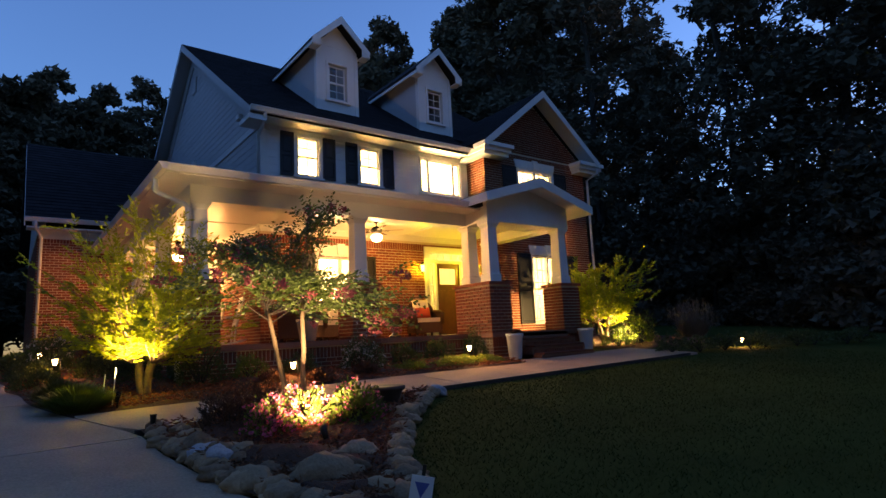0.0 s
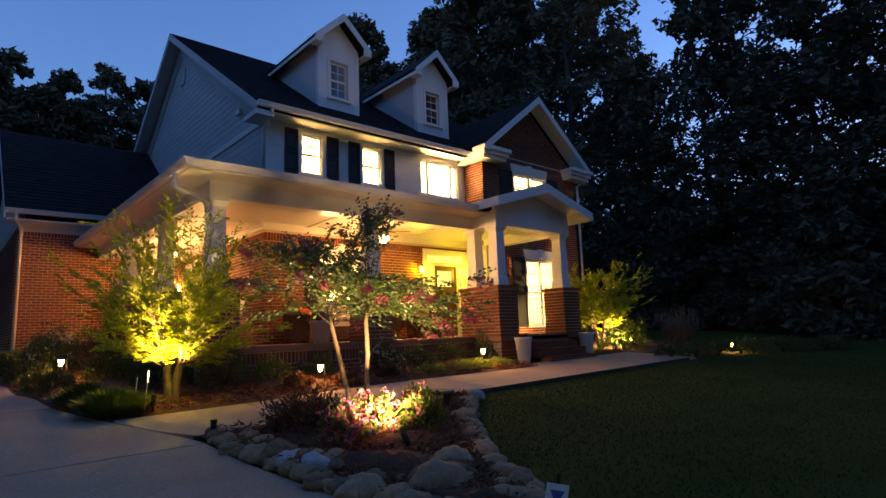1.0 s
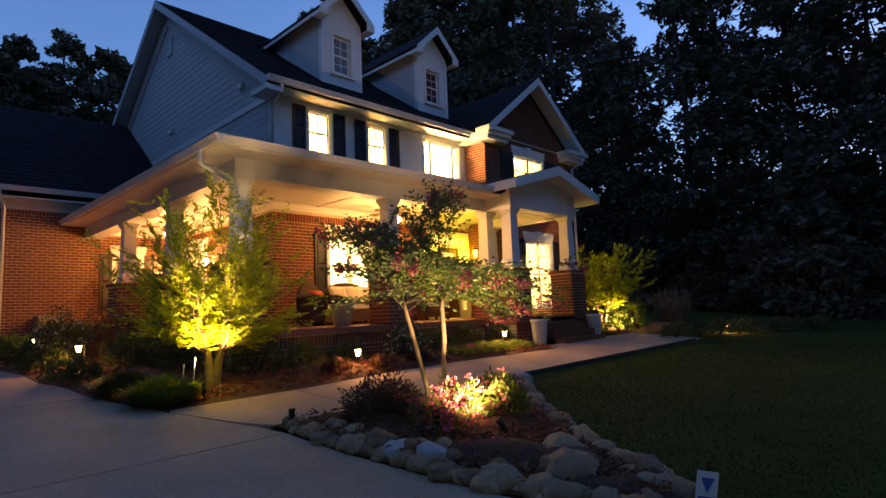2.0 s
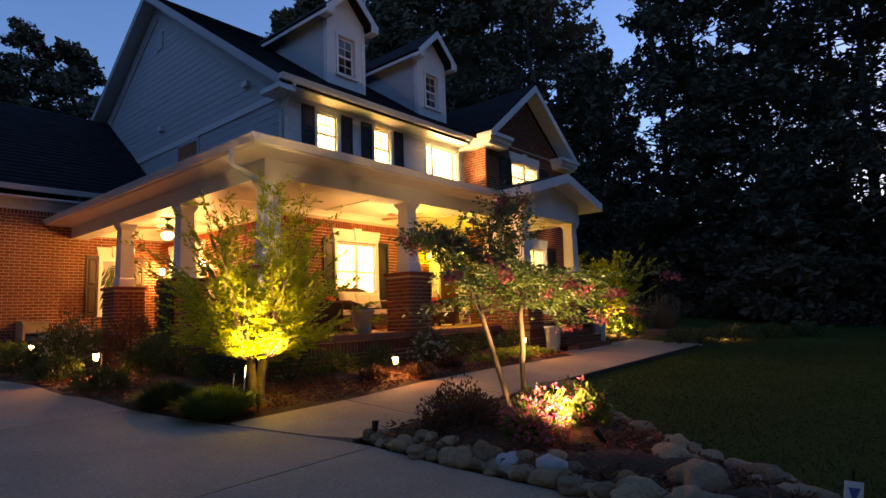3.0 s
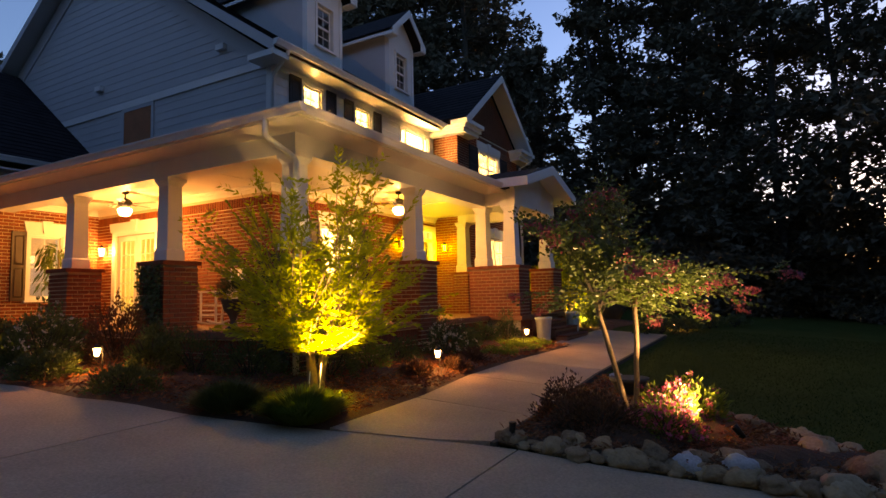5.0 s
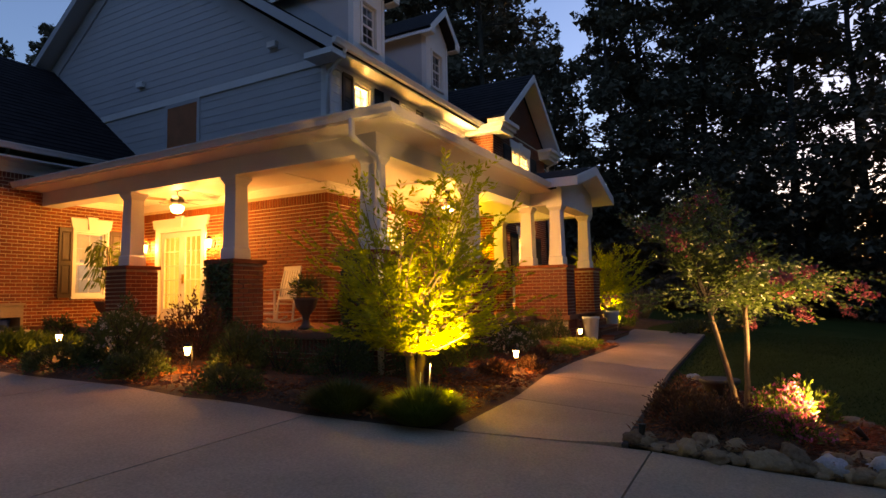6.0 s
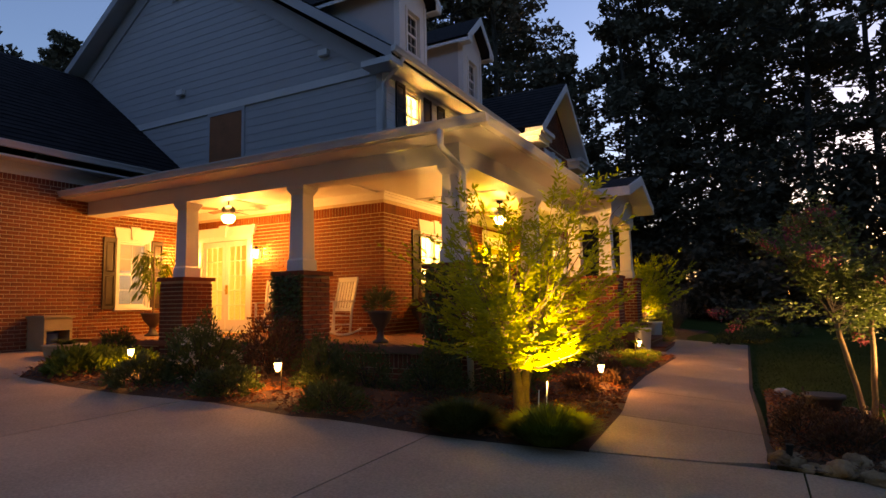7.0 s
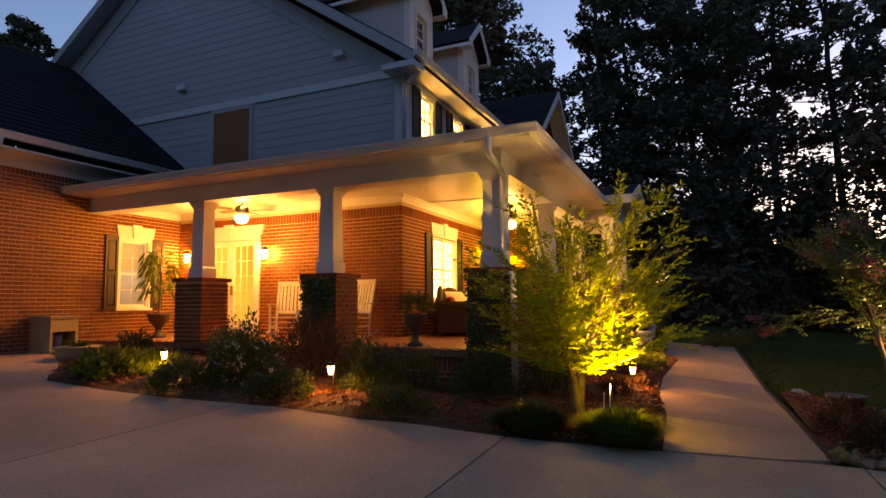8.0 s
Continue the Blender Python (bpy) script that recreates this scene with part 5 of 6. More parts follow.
shrub("hosta", 0.35, 16.0, 0.75, 0.36, 1200, 0.13, LEAFY, "broad-leaved hosta mound at the driveway", "hostas", stem=False)
shrub("hosta", 0.9, 15.7, 0.55, 0.3, 900, 0.12, LEAFY, "broad-leaved hosta mound by a path light", "hostas", stem=False)
shrub("shrub", 1.55, 17.0, 0.45, 0.6, 800, 0.08, LEAF, "dark shrub by the brick pier", "bed shrubs")
shrub("shrub", 1.85, 10.9, 0.6, 0.8, 1800, 0.05, LEAF, "dark rounded evergreen shrub under the porch corner", "bed shrubs")
shrub("shrub", 2.6, 10.2, 0.62, 0.85, 1900, 0.05, LEAF, "dark rounded evergreen shrub beside the maple", "bed shrubs")
shrub("shrub", 1.6, 11.7, 0.5, 0.7, 1300, 0.05, LEAF, "dark rounded evergreen shrub under the porch corner", "bed shrubs")
# the bed between walk and porch
shrub("shrub", 3.4, 10.1, 0.42, 0.55, 1000, 0.055, LEAFY, "small green shrub with a red flower", "bed shrubs")
shrub("shrub", 4.35, 10.2, 0.45, 0.5, 1000, 0.06, LEAF, "small green shrub below the porch", "bed shrubs")
shrub("shrub", 5.5, 10.0, 0.62, 0.85, 2200, 0.05, LEAF, "rounded evergreen shrub with pale new tips", "bed shrubs", flower=(CUSH, 30))
shrub("shrub", 6.6, 10.15, 0.45, 0.5, 1000, 0.06, LEAF, "small green shrub below the porch", "bed shrubs")
shrub("shrub", 7.5, 10.2, 0.45, 0.55, 1000, 0.06, LEAF, "small green shrub below the porch", "bed shrubs")
shrub("shrub", 8.35, 10.0, 0.4, 0.8, 900, 0.06, LEAF, "upright dark shrub beside the pier", "bed shrubs")
for x, y, r in ((6.2, 9.25, 0.5), (7.1, 9.2, 0.55), (8.0, 9.3, 0.5), (7.5, 9.55, 0.5)):
    shrub("ground_cover", x, y, r, 0.16, 800, 0.05, LEAFY, "low yellow-green ground cover lit by a path light", "ground cover", stem=False)
for x, y in ((4.2, 9.1), (5.2, 9.3), (3.5, 9.35)):
    shrub("heuchera", x, y, 0.3, 0.22, 350, 0.09, LEAFR, "low reddish-leaved plant in the mulch", "reddish plants", stem=False)
# the stone-edged island bed
shrub("shrub", 1.95, 6.35, 0.55, 0.5, 1800, 0.05, LEAFR, "dark reddish bushy shrub in the island bed", "island shrubs")
shrub("shrub", 2.35, 6.75, 0.5, 0.5, 1500, 0.05, LEAFR, "dark reddish bushy shrub in the island bed", "island shrubs")
shrub("flower_bush", 2.52, 5.78, 0.42, 0.45, 700, 0.065, LEAFY, "pink flowering bush lit by a spotlight", "flowering bushes", lift=0.06, flower=(ROSE, 9))
shrub("flower_bush", 2.12, 5.75, 0.4, 0.36, 600, 0.06, LEAFY, "pink flowering bush lit by a spotlight", "flowering bushes", lift=0.06, flower=(ROSE, 8))
shrub("flower_bush", 2.98, 5.6, 0.36, 0.48, 600, 0.085, LEAFY, "broad-leaved bush with pale pink flowers", "flowering bushes", lift=0.06, flower=(ROSE, 18))
shrub("flower_bush", 3.25, 5.85, 0.3, 0.35, 400, 0.06, LEAF, "small flowering bush in the island bed", "flowering bushes", lift=0.06, flower=(ROSE, 20))
# the far bed
shrub("shrub", 13.0, 9.6, 0.6, 0.8, 900, 0.07, LEAFY, "green shrub lit beside the far maple", "far shrubs")
shrub("shrub", 14.2, 9.8, 0.7, 0.95, 1200, 0.08, LEAFY, "bright shrub lit by the far spotlight", "far shrubs")
shrub("shrub", 12.7, 10.6, 0.6, 0.9, 900, 0.07, LEAF, "dark shrub beside the portico", "far shrubs")
grass_clump(17.1, 9.8, 0.68, 0.92, 1000, STRAW, "tall ornamental grass with tan plumes", plume=9)
for k in range(9):
    shrub("lavender_shrub", 12.6 + 0.75 * k, 8.0 - 0.28 * k + R(-0.2, 0.2), 0.5, 0.4, 500, 0.08, LEAF, "low dark shrub edging the far lawn", "lawn edge shrubs")


# ---- stones ----
def stone(x, y, r, material, label, squash=0.7, lift=0.0):
    bm = bmesh.new()
    bmesh.ops.create_icosphere(bm, subdivisions=3, radius=1)
    seed = R(0, 90)
    sx, sy, sz = r * R(0.85, 1.35), r * R(0.8, 1.1), r * squash * R(0.8, 1.15)
    for v in bm.verts:
        k = 1 + 0.4 * noise.noise(v.co * 1.1 + Vector((seed, 0, 0))) + 0.22 * noise.noise(v.co * 2.6 + Vector((seed, 5, 0))) + 0.08 * noise.noise(v.co * 7 + Vector((seed, 9, 0)))
        v.co = Vector((v.co.x * sx * k, v.co.y * sy * k, v.co.z * sz * k))
    for f in bm.faces:
        f.smooth = True
    me = bpy.data.meshes.new("stone")
    bm.to_mesh(me)
    bm.free()
    me.materials.append(material)
    ob = new("stone", me)
    ob.matrix_basis = pose(x, y, gz(x, y) + sz * 0.55 + lift, R(-12, 12), R(-12, 12), R(0, 360))
    tagged(ob, label, "rock", "stones edging the island bed")


def edge_stones(table, y0, y1, side, n):
    for k in range(n):
        y = y0 + (y1 - y0) * (k + R(0.2, 0.8)) / n
        x = lerp_list(table, y) + side * R(0.05, 0.16)
        near = max(0.0, 1 - (y - 3.3) / 4)
        stone(x, y, R(0.05, 0.13) + 0.015 * near, ROCK, "rounded brown field stone on the mulch edge")


edge_stones(ROCKL, 3.5, 7.05, 1, 58)
edge_stones(ROCKR, 3.5, 6.95, -1, 58)
for k in range(16):
    y = R(3.45, 4.6)
    stone(R(lerp_list(ROCKL, y) + 0.25, lerp_list(ROCKR, y) - 0.15), y, R(0.08, 0.16), ROCK, "brown field stone heaped at the bed's tip")
for k in range(12):
    y = R(4.4, 7.0)
    stone(lerp_list(ROCKL, y) + R(0.2, 0.42), y, R(0.07, 0.13), ROCK, "brown field stone behind the edging", lift=0.03)
stone(1.5, 5.15, 0.14, ROCKW, "large pale bluish-white stone on the edge", 0.95)
stone(1.42, 5.5, 0.11, ROCKW, "pale bluish-white stone on the edge", 0.85)
stone(5.0, 6.85, 0.12, ROCKW, "pale stone at the far end of the bed", 0.8)
stone(2.05, 3.75, 0.1, ROCKW, "pale stone near the tip of the bed", 0.8)
stone(1.95, 4.15, 0.18, ROCK, "big brown field stone at the tip of the bed", 0.8)


# ---- furniture and pots on the porch ----
def rocking_chair(x, y, turn):
    t = thing("rocking_chair", (x, y, FL + 0.011), "white painted slatted wooden rocking chair on the porch", "chair", "rocking chairs", turn=turn)
    for sx in (-0.27, 0.27):
        pts = [(sx, -0.42 + 0.1 * k, 0.03 + 0.09 * ((k - 4.5) / 4.5) ** 2) for k in range(10)]
        part("rocker", Shape().tube(pts, 0.022, 6), CHAIRW, t)
        part("front_leg", Shape().tube([(sx, -0.24, 0.05), (sx, -0.24, 0.66)], 0.024, 8), CHAIRW, t)
        part("back_post", Shape().tube([(sx * 0.93, 0.2, 0.05), (sx * 0.93, 0.24, 0.42), (sx * 0.93, 0.42, 1.12)], 0.024, 8), CHAIRW, t)
        part("armrest", Shape().box(sx - 0.045, -0.32, 0.655, sx + 0.045, 0.3, 0.68), CHAIRW, t)
        part("stretcher", Shape().tube([(sx, -0.24, 0.22), (sx * 0.95, 0.21, 0.22)], 0.013), CHAIRW, t)
    for z in (0.2, 0.3):
        part("stretcher", Shape().tube([(-0.27, -0.24, z), (0.27, -0.24, z)], 0.013), CHAIRW, t)
    for k in range(6):
        y0 = -0.26 + k * 0.086
        part("seat_slat", Shape().box(-0.27, y0, 0.4 - 0.006 * k, 0.27, y0 + 0.074, 0.418 - 0.006 * k), CHAIRW, t)
    for k in range(6):
        cx = -0.19 + 0.076 * k
        part("back_slat", Shape().extrude([(cx - 0.024, 0.26, 0.5), (cx + 0.024, 0.26, 0.5), (cx + 0.024, 0.41, 1.08), (cx - 0.024, 0.41, 1.08)], (0, 0.016, 0)), CHAIRW, t)
    part("top_rail", Shape().box(-0.27, 0.395, 1.06, 0.27, 0.425, 1.15), CHAIRW, t)
    part("lower_rail", Shape().box(-0.26, 0.245, 0.47, 0.26, 0.275, 0.53), CHAIRW, t)


rocking_chair(4.2, 14.4, -98)
rocking_chair(4.2, 16.0, -64)


def pillow(x, y, z, w, h, material, label, turn=0, tilt=20):
    bm = bmesh.new()
    bmesh.ops.create_grid(bm, x_segments=10, y_segments=10, size=0.5)
    top = [v for v in bm.verts]
    for v in top:
        e = (1 - (2 * abs(v.co.x)) ** 4) * (1 - (2 * abs(v.co.y)) ** 4)
        v.co.z = 0.09 * max(0, e) ** 0.6
        v.co.x, v.co.y = v.co.x * w, v.co.y * h
    geo = bmesh.ops.duplicate(bm, geom=bm.verts[:] + bm.edges[:] + bm.faces[:])["geom"]
    for v in geo:
        if isinstance(v, bmesh.types.BMVert):
            v.co.z *= -1
    for f in bm.faces:
        f.smooth = True
    me = bpy.data.meshes.new("pillow")
    bm.to_mesh(me)
    bm.free()
    me.materials.append(material)
    ob = new("pillow", me)
    ob.matrix_basis = pose(x, y, z, 90 - tilt, 0, turn)
    tagged(ob, label, "pillow")


def wicker_seat(x, y, turn, w, label):
    t = thing("wicker_loveseat" if w > 1 else "wicker_armchair", (x, y, FL + 0.011), label, "sofa" if w > 1 else "chair", turn=turn)
    h = w / 2
    part("seat_box", Shape().box(-h, -0.38, 0.08, h, 0.36, 0.36), WICKER, t)
    for sx in (-h + 0.02, h - 0.08):
        for sy in (-0.36, 0.28):
            part("leg", Shape().box(sx, sy, 0, sx + 0.06, sy + 0.06, 0.08), WICKER, t)
    pts = [(h * math.cos(a) * 1.02, 0.34, 0.62 + 0.36 * math.sin(a)) for a in [math.pi * k / 12 for k in range(13)]]
    part("backrest", Shape().extrude([(h, 0.3, 0.36)] + [(p[0], 0.3, p[2]) for p in pts] + [(-h, 0.3, 0.36)], (0, 0.08, 0)), WICKER, t)
    part("back_rim", Shape().tube(pts, 0.035, 8), WICKER, t, smooth=True)
    for q in (-1, 1):
        part("armrest", Shape().tube([(q * h, -0.4, 0.3), (q * h * 1.04, -0.42, 0.58), (q * h * 1.04, -0.2, 0.64), (q * h * 1.02, 0.34, 0.66)], 0.05, 8), WICKER, t, smooth=True)
        part("side_panel", Shape().box(q * h - 0.03, -0.38, 0.36, q * h + 0.03, 0.32, 0.62), WICKER, t)
    c = Shape().box(-h + 0.05, -0.38, 0.362, h - 0.05, 0.26, 0.47)
    part("seat_cushion", c, CUSH, t, "cream seat cushion")
    return t


wicker_seat(6.55, 13.0, 0, 1.35, "brown wicker loveseat with cream cushions under the front window")
for dx in (-0.35, 0.05, 0.42):
    pillow(6.55 + dx, 13.12, FL + 0.72, 0.46, 0.42, CUSH, "cream throw pillow on the wicker loveseat", R(-10, 10))
wicker_seat(9.1, 12.95, -15, 0.75, "dark wicker armchair beside the front door")
pillow(9.1, 13.0, FL + 0.64, 0.42, 0.3, RED, "orange-red pillow on the wicker armchair", -15)
pillow(9.12, 13.12, FL + 0.8, 0.46, 0.42, CUSH, "cream pillow on the wicker armchair", -15)
wicker_seat(5.45, 12.7, 20, 0.75, "dark wicker armchair at the porch corner")
pillow(5.42, 12.8, FL + 0.66, 0.42, 0.3, RED, "red pillow on the wicker armchair", 20)


def pot(name, x, y, z, profile, material, label, category="plant pot"):
    t = thing(name, (x, y, z), label, category, "porch pots")
    part("vessel", Shape().lathe(0, 0, profile, 20), material, t, smooth=True)
    r, h = profile[-1]
    part("soil", Shape().lathe(0, 0, [(0.01, h - 0.02), (r * 0.95, h - 0.015), (0.01, h - 0.01)], 16), SOIL, t)
    return t


def fern(t, z, n, length, material, droop=0.6, wide=0.05):
    s = Shape()
    for k in range(n):
        a = R(0, 6.28)
        ln, lift = length * R(0.6, 1.1), R(0.3, 1.2)
        prev = Vector((0, 0, z))
        for j in range(1, 7):
            u = j / 6
            p = Vector((math.cos(a) * ln * u, math.sin(a) * ln * u, z + ln * (lift * u - droop * lift * u * u * 1.6)))
            d = (p - prev).normalized()
            side = Vector((-math.sin(a), math.cos(a), 0))
            for q in (-1, 1):
                s.leaf(prev, d * 0.6 + side * q, wide * (1.3 - u * 0.7) * 1.6, wide * 0.5, (0, 0, 1))
            prev = p
    part("foliage", s, material, t, kind="stuff")


def tuft(t, z, r, n, material):
    """A round fine-leaved plant in a pot."""
    s = Shape()
    for k in range(n):
        d = Vector((R(-1, 1), R(-1, 1), R(-0.7, 1))).normalized()
        s.leaf(Vector((0, 0, z)) + d * r * R(0.2, 1.0), d + Vector((0, 0, 0.5)), R(0.06, 0.12), 0.014)
    part("foliage", s, material, t, kind="stuff")


URN = [(0.15, 0), (0.16, 0.03), (0.09, 0.07), (0.06, 0.16), (0.08, 0.22), (0.19, 0.34), (0.23, 0.46), (0.25, 0.5), (0.22, 0.5)]
TAPER = [(0.15, 0), (0.16, 0.02), (0.22, 0.38), (0.24, 0.4), (0.24, 0.45), (0.21, 0.45)]
TALL = [(0.13, 0), (0.14, 0.02), (0.185, 0.5), (0.2, 0.52), (0.2, 0.57), (0.17, 0.57)]
FZ = FL + 0.011
t = pot("urn_planter", 2.75, 12.3, FZ, [(r * 0.8, h) for r, h in URN], POTD, "dark pedestal urn with a bushy plant on the porch edge")
tuft(t, 0.62, 0.24, 900, LEAF)
t = pot("pot_planter", 4.95, 11.2, FZ, TAPER, POTT, "tan tapered pot on the porch with a dark plant")
fern(t, 0.45, 30, 0.3, LEAF, 0.5)
t = pot("pot_planter", 5.6, 13.2, FZ, URN, POTD, "dark urn with an arching fern by the front window")
fern(t, 0.52, 80, 0.5, LEAFY, 0.6)
t = pot("pot_planter", 8.0, 12.7, FZ, URN, POTD, "dark urn with an arching fern near the front door")
fern(t, 0.5, 90, 0.6, LEAFY, 0.62)
t = pot("pot_planter", 3.3, 18.6, FZ, URN, POTD, "dark urn with a tall drooping plant by the garage window")
part("cane", Shape().tube([(0, 0, 0.4), (0.03, 0, 1.0), (0.0, 0.02, 1.7)], 0.02), BARK, t)
s = Shape()
for k in range(130):
    a, z0 = R(0, 6.28), R(0.9, 1.8)
    p = Vector((0.1 * math.cos(a), 0.1 * math.sin(a), z0))
    q = p + Vector((math.cos(a), math.sin(a), 0.25)) * R(0.1, 0.25)
    s.leaf(p, q - p, 0.2, 0.05)
    s.leaf(q, (math.cos(a) * 0.5, math.sin(a) * 0.5, -1), R(0.2, 0.34), 0.055)
part("foliage", s, LEAFY, t, "long drooping strap leaves", kind="stuff")
t = pot("pot_planter", 9.04, 9.4, gz(9.04, 9.4) - 0.01, TALL, POTW, "tall white tapered pot beside the front steps")
fern(t, 0.57, 30, 0.25, LEAFR, 0.4)
t = pot("pot_planter", 11.6, 9.5, gz(11.6, 9.5) - 0.01, TALL, POTW, "tall white tapered pot beyond the front steps")
fern(t, 0.57, 30, 0.28, LEAF, 0.4)
t = pot("bowl_planter", 3.9, 6.45, gz(3.9, 6.45) + 0.05, [(0.14, 0), (0.17, 0.05), (0.2, 0.16), (0.24, 0.19), (0.24, 0.23), (0.2, 0.23)], POTD, "dark round bowl planter at the walk")
t = pot("bowl_planter", 1.2, 18.0, gz(1.2, 18.0), [(0.3, 0), (0.32, 0.02), (0.36, 0.2), (0.38, 0.22), (0.34, 0.22)], POTT, "wide tan bowl planter with green plants by the garage")
fern(t, 0.2, 60, 0.3, LEAF, 0.4)

# tan cabinet by the garage wall
t = thing("storage_cabinet", (1.64, 19.38, gz(1.64, 19.38)), "tan outdoor cabinet with a dark open front beside the brick wall", "cabinet")
for b in ((-0.26, -0.3, 0, -0.21, 0.3, 0.62), (0.21, -0.3, 0, 0.26, 0.3, 0.62), (-0.21, -0.3, 0.38, 0.21, -0.26, 0.62), (-0.21, 0.25, 0, 0.21, 0.3, 0.62)):
    part("panel", Shape().box(*b), BINW, t)
part("top", Shape().box(-0.29, -0.33, 0.62, 0.29, 0.33, 0.67), BINW, t)
part("shelf", Shape().box(-0.21, -0.26, 0.02, 0.21, 0.25, 0.05), BINW, t)
single("storage_tub", Shape().lathe(1.6, 19.36, [(0.15, gz(1.6, 19.36) + 0.06), (0.18, gz(1.6, 19.36) + 0.32), (0.19, gz(1.6, 19.36) + 0.34)], 18), SIGNB, "blue plastic tub inside the tan cabinet", "tub", (1.6, 19.36, gz(1.6, 19.36) + 0.06), smooth=True)

# yard sign, drawn as plain shapes
t = thing("yard_sign", (2.2, 3.3, gz(2.2, 3.3)), "small white and blue sign on a stake by the lawn", "sign", turn=-38)
part("stake", Shape().box(-0.012, 0.0, -0.05, 0.012, 0.008, 0.33), METAL, t)
part("board", Shape().box(-0.075, -0.008, 0.06, 0.075, -0.001, 0.26), SIGNW, t)
part("emblem", Shape().extrude([(-0.05, -0.0085, 0.22), (0.05, -0.0085, 0.22), (0.0, -0.0085, 0.12)], (0, -0.001, 0)), SIGNB, t, "blue triangle emblem")
t.matrix_basis = pose(2.2, 3.3, gz(2.2, 3.3) - 0.03, 0, 11, -38)
part("bar", Shape().box(-0.06, -0.0095, 0.08, 0.06, -0.0085, 0.1), SIGNB, t)
for x, y, h in ((1.2, 9.15, 0.5), (1.08, 9.2, 0.42)):
    single("plant_stake", Shape().tube([(x, y, gz(x, y) - 0.02), (x + 0.03, y - 0.02, gz(x, y) + h)], 0.006, 6), CHAIRW, "thin pale plant stake in the mulch", "stake", (x, y, gz(x, y)))
single("garden_bench", Shape().box(15.25, 11.4, gz(15.3, 11.4), 15.3, 11.6, gz(15.3, 11.4) + 0.24).box(15.7, 11.4, gz(15.3, 11.4), 15.75, 11.6, gz(15.3, 11.4) + 0.24).box(15.2, 11.35, gz(15.3, 11.4) + 0.24, 15.8, 11.65, gz(15.3, 11.4) + 0.3), POTW, "small pale stone bench under the far maple", "bench", (15.5, 11.5, gz(15.5, 11.5)))

# ---- mulch and lawn ----
s = Shape()
for k in range(27000):
    pick = k % 3
    if pick == 0:
        y = R(8.7, 18)
        x = R(lerp_list(BEDX, y) + 0.03, 2.35)
    elif pick == 1:
        x = R(2.4, 8.7)
        y = R(lerp_list(WALKL, x) + 0.05, 10.6)
    else:
        y = R(3.5, 7.05)
        x = R(lerp_list(ROCKL, y) + 0.1, lerp_list(ROCKR, y) - 0.1)
    z = gz(x, y) + 0.05 + (0.04 if pick == 2 else 0) + 0.06 * noise.noise((x * 1.7, y * 1.7, 3.0))
    s.leaf((x, y, z), (R(-1, 1), R(-1, 1), R(-0.25, 0.4)), R(0.04, 0.1), R(0.012, 0.028))
single("mulch_chips", s, CHIP, "loose reddish bark chips over the beds", "mulch", (3, 9, 0.7), kind="stuff")
s = Shape()
for k in range(60000):
    x, y = 1.9 + 14 * R(0, 1) ** 1.6, R(-1.5, 7.25)
    if y > 3.3 and x < lerp_list(ROCKR, y) + 0.05:
        continue
    z = gz(x, y) - 0.032
    a, h = R(0, 6.28), R(0.015, 0.04)
    w = Vector((math.cos(a), math.sin(a), 0)) * 0.006
    i = len(s.v)
    s.v += [(x - w.x, y - w.y, z), (x + w.x, y + w.y, z), (x + R(-0.04, 0.04), y + R(-0.04, 0.04), z + h)]
    s.f.append((i, i + 1, i + 2))
single("grass_blades", s, BLADE, "short mown lawn grass", "grass", (6, 4, 0.3), kind="stuff")


# ---- woods ----
def wood_tree(h, crown_from, radius, clumps, per, leaf, pine):
    t = thing("pine_tree" if pine else "woodland_tree", (0, 0, 0), "tall dark pine with a gappy crown, silhouetted at dusk" if pine else "dark broad-leaved woodland tree, silhouetted at dusk", "tree", "woods behind the house")
    pts = bend((0, 0, -0.3), (R(-0.5, 0.5), R(-0.5, 0.5), h * 0.97), 0, 8, 0.12)
    part("trunk", Shape().tube(pts, [0.24 * (1 - 0.1 * k) * (h / 22) ** 0.5 for k in range(9)], 7), BARKD, t, smooth=True)
    crown, limbs = Shape(), Shape()
    for k in range(clumps):
        lev = (k + R(0, 1)) / clumps
        zc = h * (crown_from + (1 - crown_from) * lev)
        env = radius * (math.sin(math.pi * min(1, 0.18 + 0.8 * lev)) ** 0.7) * (0.55 + 0.45 * (1 - lev))
        a = R(0, 6.28)
        d = env * R(0.25, 1.05)
        c = Vector((d * math.cos(a), d * math.sin(a), zc))
        limbs.tube([(0, 0, zc - 0.25 * d), c], [0.05, 0.015], 4)
        cr = R(0.5, 1.15) * (1.25 - 0.5 * lev)
        for j in range(per):
            v = Vector((R(-1, 1), R(-1, 1), R(-0.6, 0.6)))
            if v.length > 1:
                v *= 0.8 / v.length
            p = c + v * cr
            way = Vector((R(-1, 1), R(-1, 1), R(-0.6, 0.6))).normalized() * leaf * R(0.6, 1.4)
            side = way.cross(Vector((R(-1, 1), R(-1, 1), R(-1, 1)))) * R(0.5, 1.0)
            crown.poly([p - way * 0.5, p + way * 0.5 + side * 0.3, p - way * 0.1 + side])
    part("branchwork", limbs, BARKD, t, kind="stuff")
    part("crown", crown, LEAFF, t, kind="stuff")
    return t


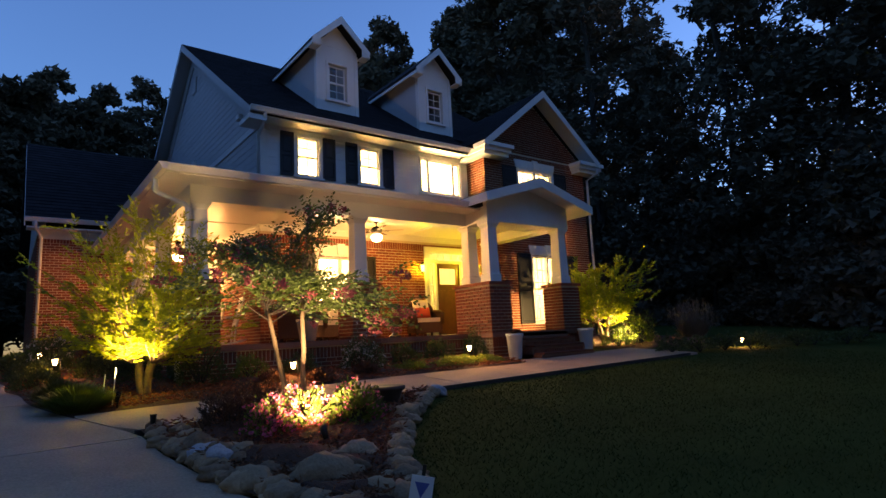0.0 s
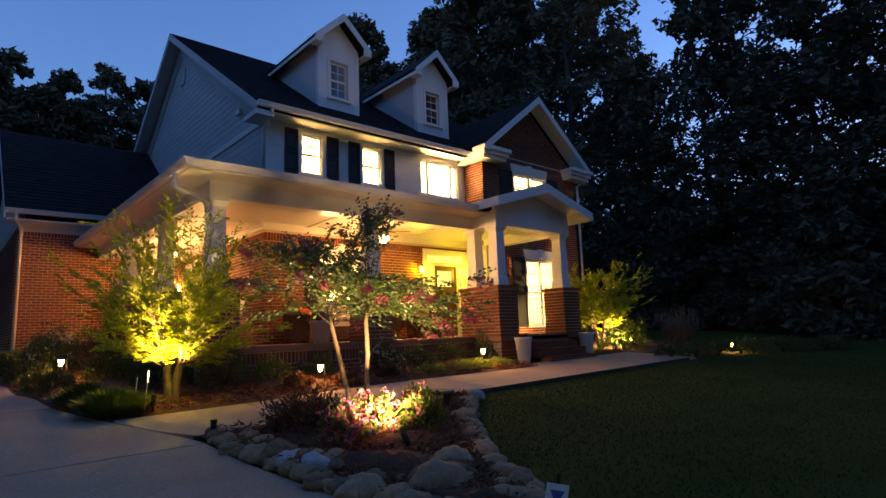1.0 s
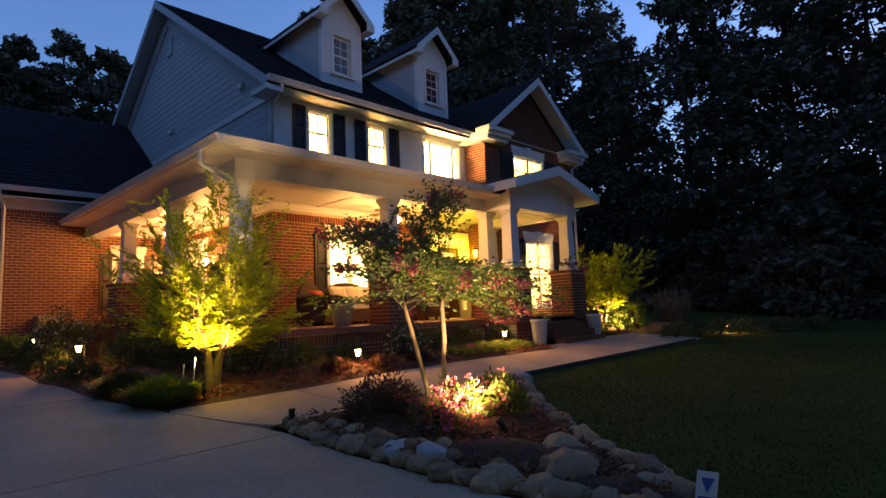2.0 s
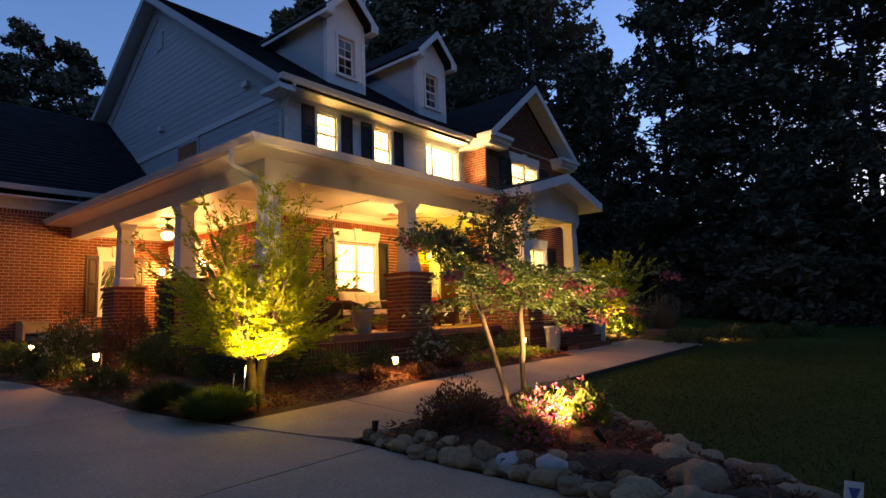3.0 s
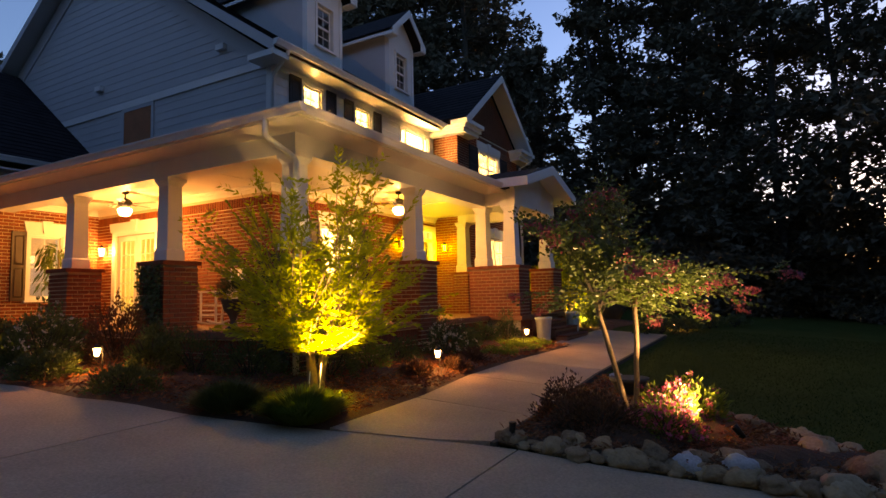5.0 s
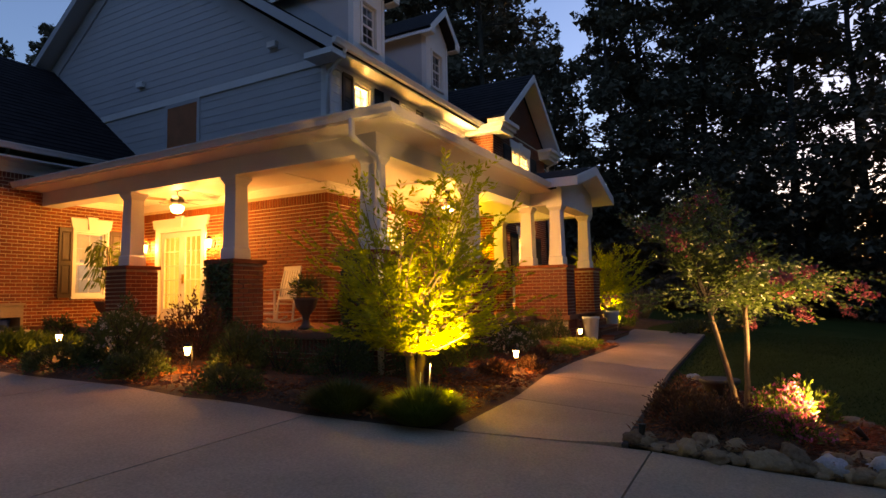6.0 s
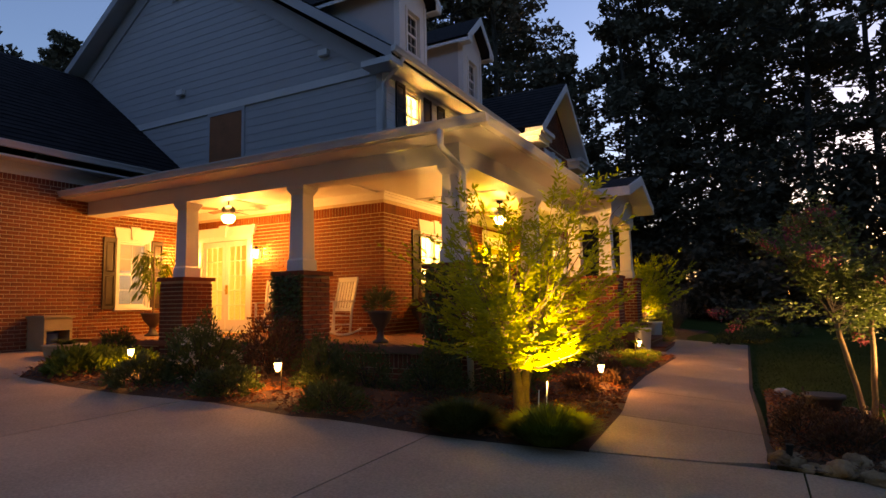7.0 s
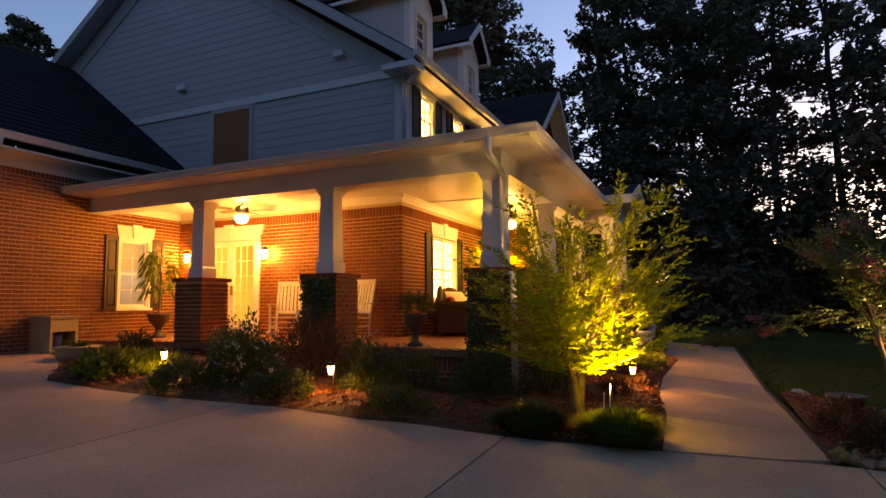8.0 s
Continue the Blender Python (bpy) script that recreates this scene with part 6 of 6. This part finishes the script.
random.seed(11)
KINDS = [wood_tree(25, 0.14, 5.4, 126, 108, 0.36, True), wood_tree(23, 0.06, 6.2, 136, 108, 0.36, False), wood_tree(27, 0.2, 5.2, 126, 108, 0.36, True), wood_tree(19, 0.08, 6.2, 130, 130, 0.4, False), wood_tree(9, 0.0, 3.6, 80, 130, 0.36, False)]
PLACES = []
LINE = [(-14, 50), (-4, 50), (6, 51), (16, 48), (24, 44), (28, 36), (28.5, 28), (28.5, 20), (28, 12.5), (28.5, 5), (28, -4), (27, -13)]
cum = [0.0]
for (a, b), (c, d) in zip(LINE, LINE[1:]):
    cum.append(cum[-1] + math.hypot(c - a, d - b))
for row, (off, gap) in enumerate(((0, 3.0), (6, 3.4))):
    u = row * 1.3
    while u < cum[-1]:
        x = float(np.interp(u, cum, [p[0] for p in LINE]))
        y = float(np.interp(u, cum, [p[1] for p in LINE]))
        out = Vector((x - 8, y - 10, 0)).normalized()
        PLACES.append((x + out.x * off + R(-1, 1), y + out.y * off + R(-1, 1), u, row))
        u += gap * R(0.75, 1.3)
# trees out of view, left of and behind the camera, added to block skylight
UNSEEN_LINE = [(-16, 46), (-22, 34), (-24, 20), (-25, 6), (-24, -8), (-18, -20), (-6, -26), (8, -28), (22, -26), (34, -20)]
for (a, b), (c, d) in zip(UNSEEN_LINE, UNSEEN_LINE[1:]):
    for k in range(4):
        PLACES.append((a + (c - a) * k / 4 + R(-1.5, 1.5), b + (d - b) * k / 4 + R(-1.5, 1.5), 60, 0))
first = {}
for x, y, u, row in PLACES:
    if row == 1 and u > 80:
        continue
    left = u < 39
    k = random.choice((1, 3, 3)) if left else random.choice((0, 0, 1, 2, 2, 1))
    tall = 21 if u < 26 else 20 if 29 < u < 38 else 15 if left else 28 if u < 47 else 27 if u < 65 else 15.5 if u < 71.5 else 23
    if u == 60:
        tall = 25
    sc = tall / (25, 23, 27, 19)[k] * R(0.94, 1.05)
    m = pose(x, y, gz(x, y) - 0.03, R(-3, 3), R(-3, 3), R(0, 360)) @ Matrix.Diagonal((sc * R(0.95, 1.15), sc * R(0.95, 1.15), sc * R(0.97, 1.05), 1))
    if k not in first:
        KINDS[k].matrix_basis = m
        first[k] = True
    else:
        o = copy_thing(KINDS[k], m)
        o.matrix_basis = m
u = 20.0
while u < cum[-1]:
    x = float(np.interp(u, cum, [p[0] for p in LINE])) + R(-2.5, 5)
    y = float(np.interp(u, cum, [p[1] for p in LINE])) + R(-2, 1)
    sc = R(0.45, 0.78)
    m = pose(x, y, gz(x, y) - 0.06, 0, 0, R(0, 360)) @ Matrix.Diagonal((sc, sc, sc, 1))
    if 4 not in first:
        KINDS[4].matrix_basis = m
        first[4] = True
    else:
        copy_thing(KINDS[4], m).matrix_basis = m
    u += R(0.6, 1.0)
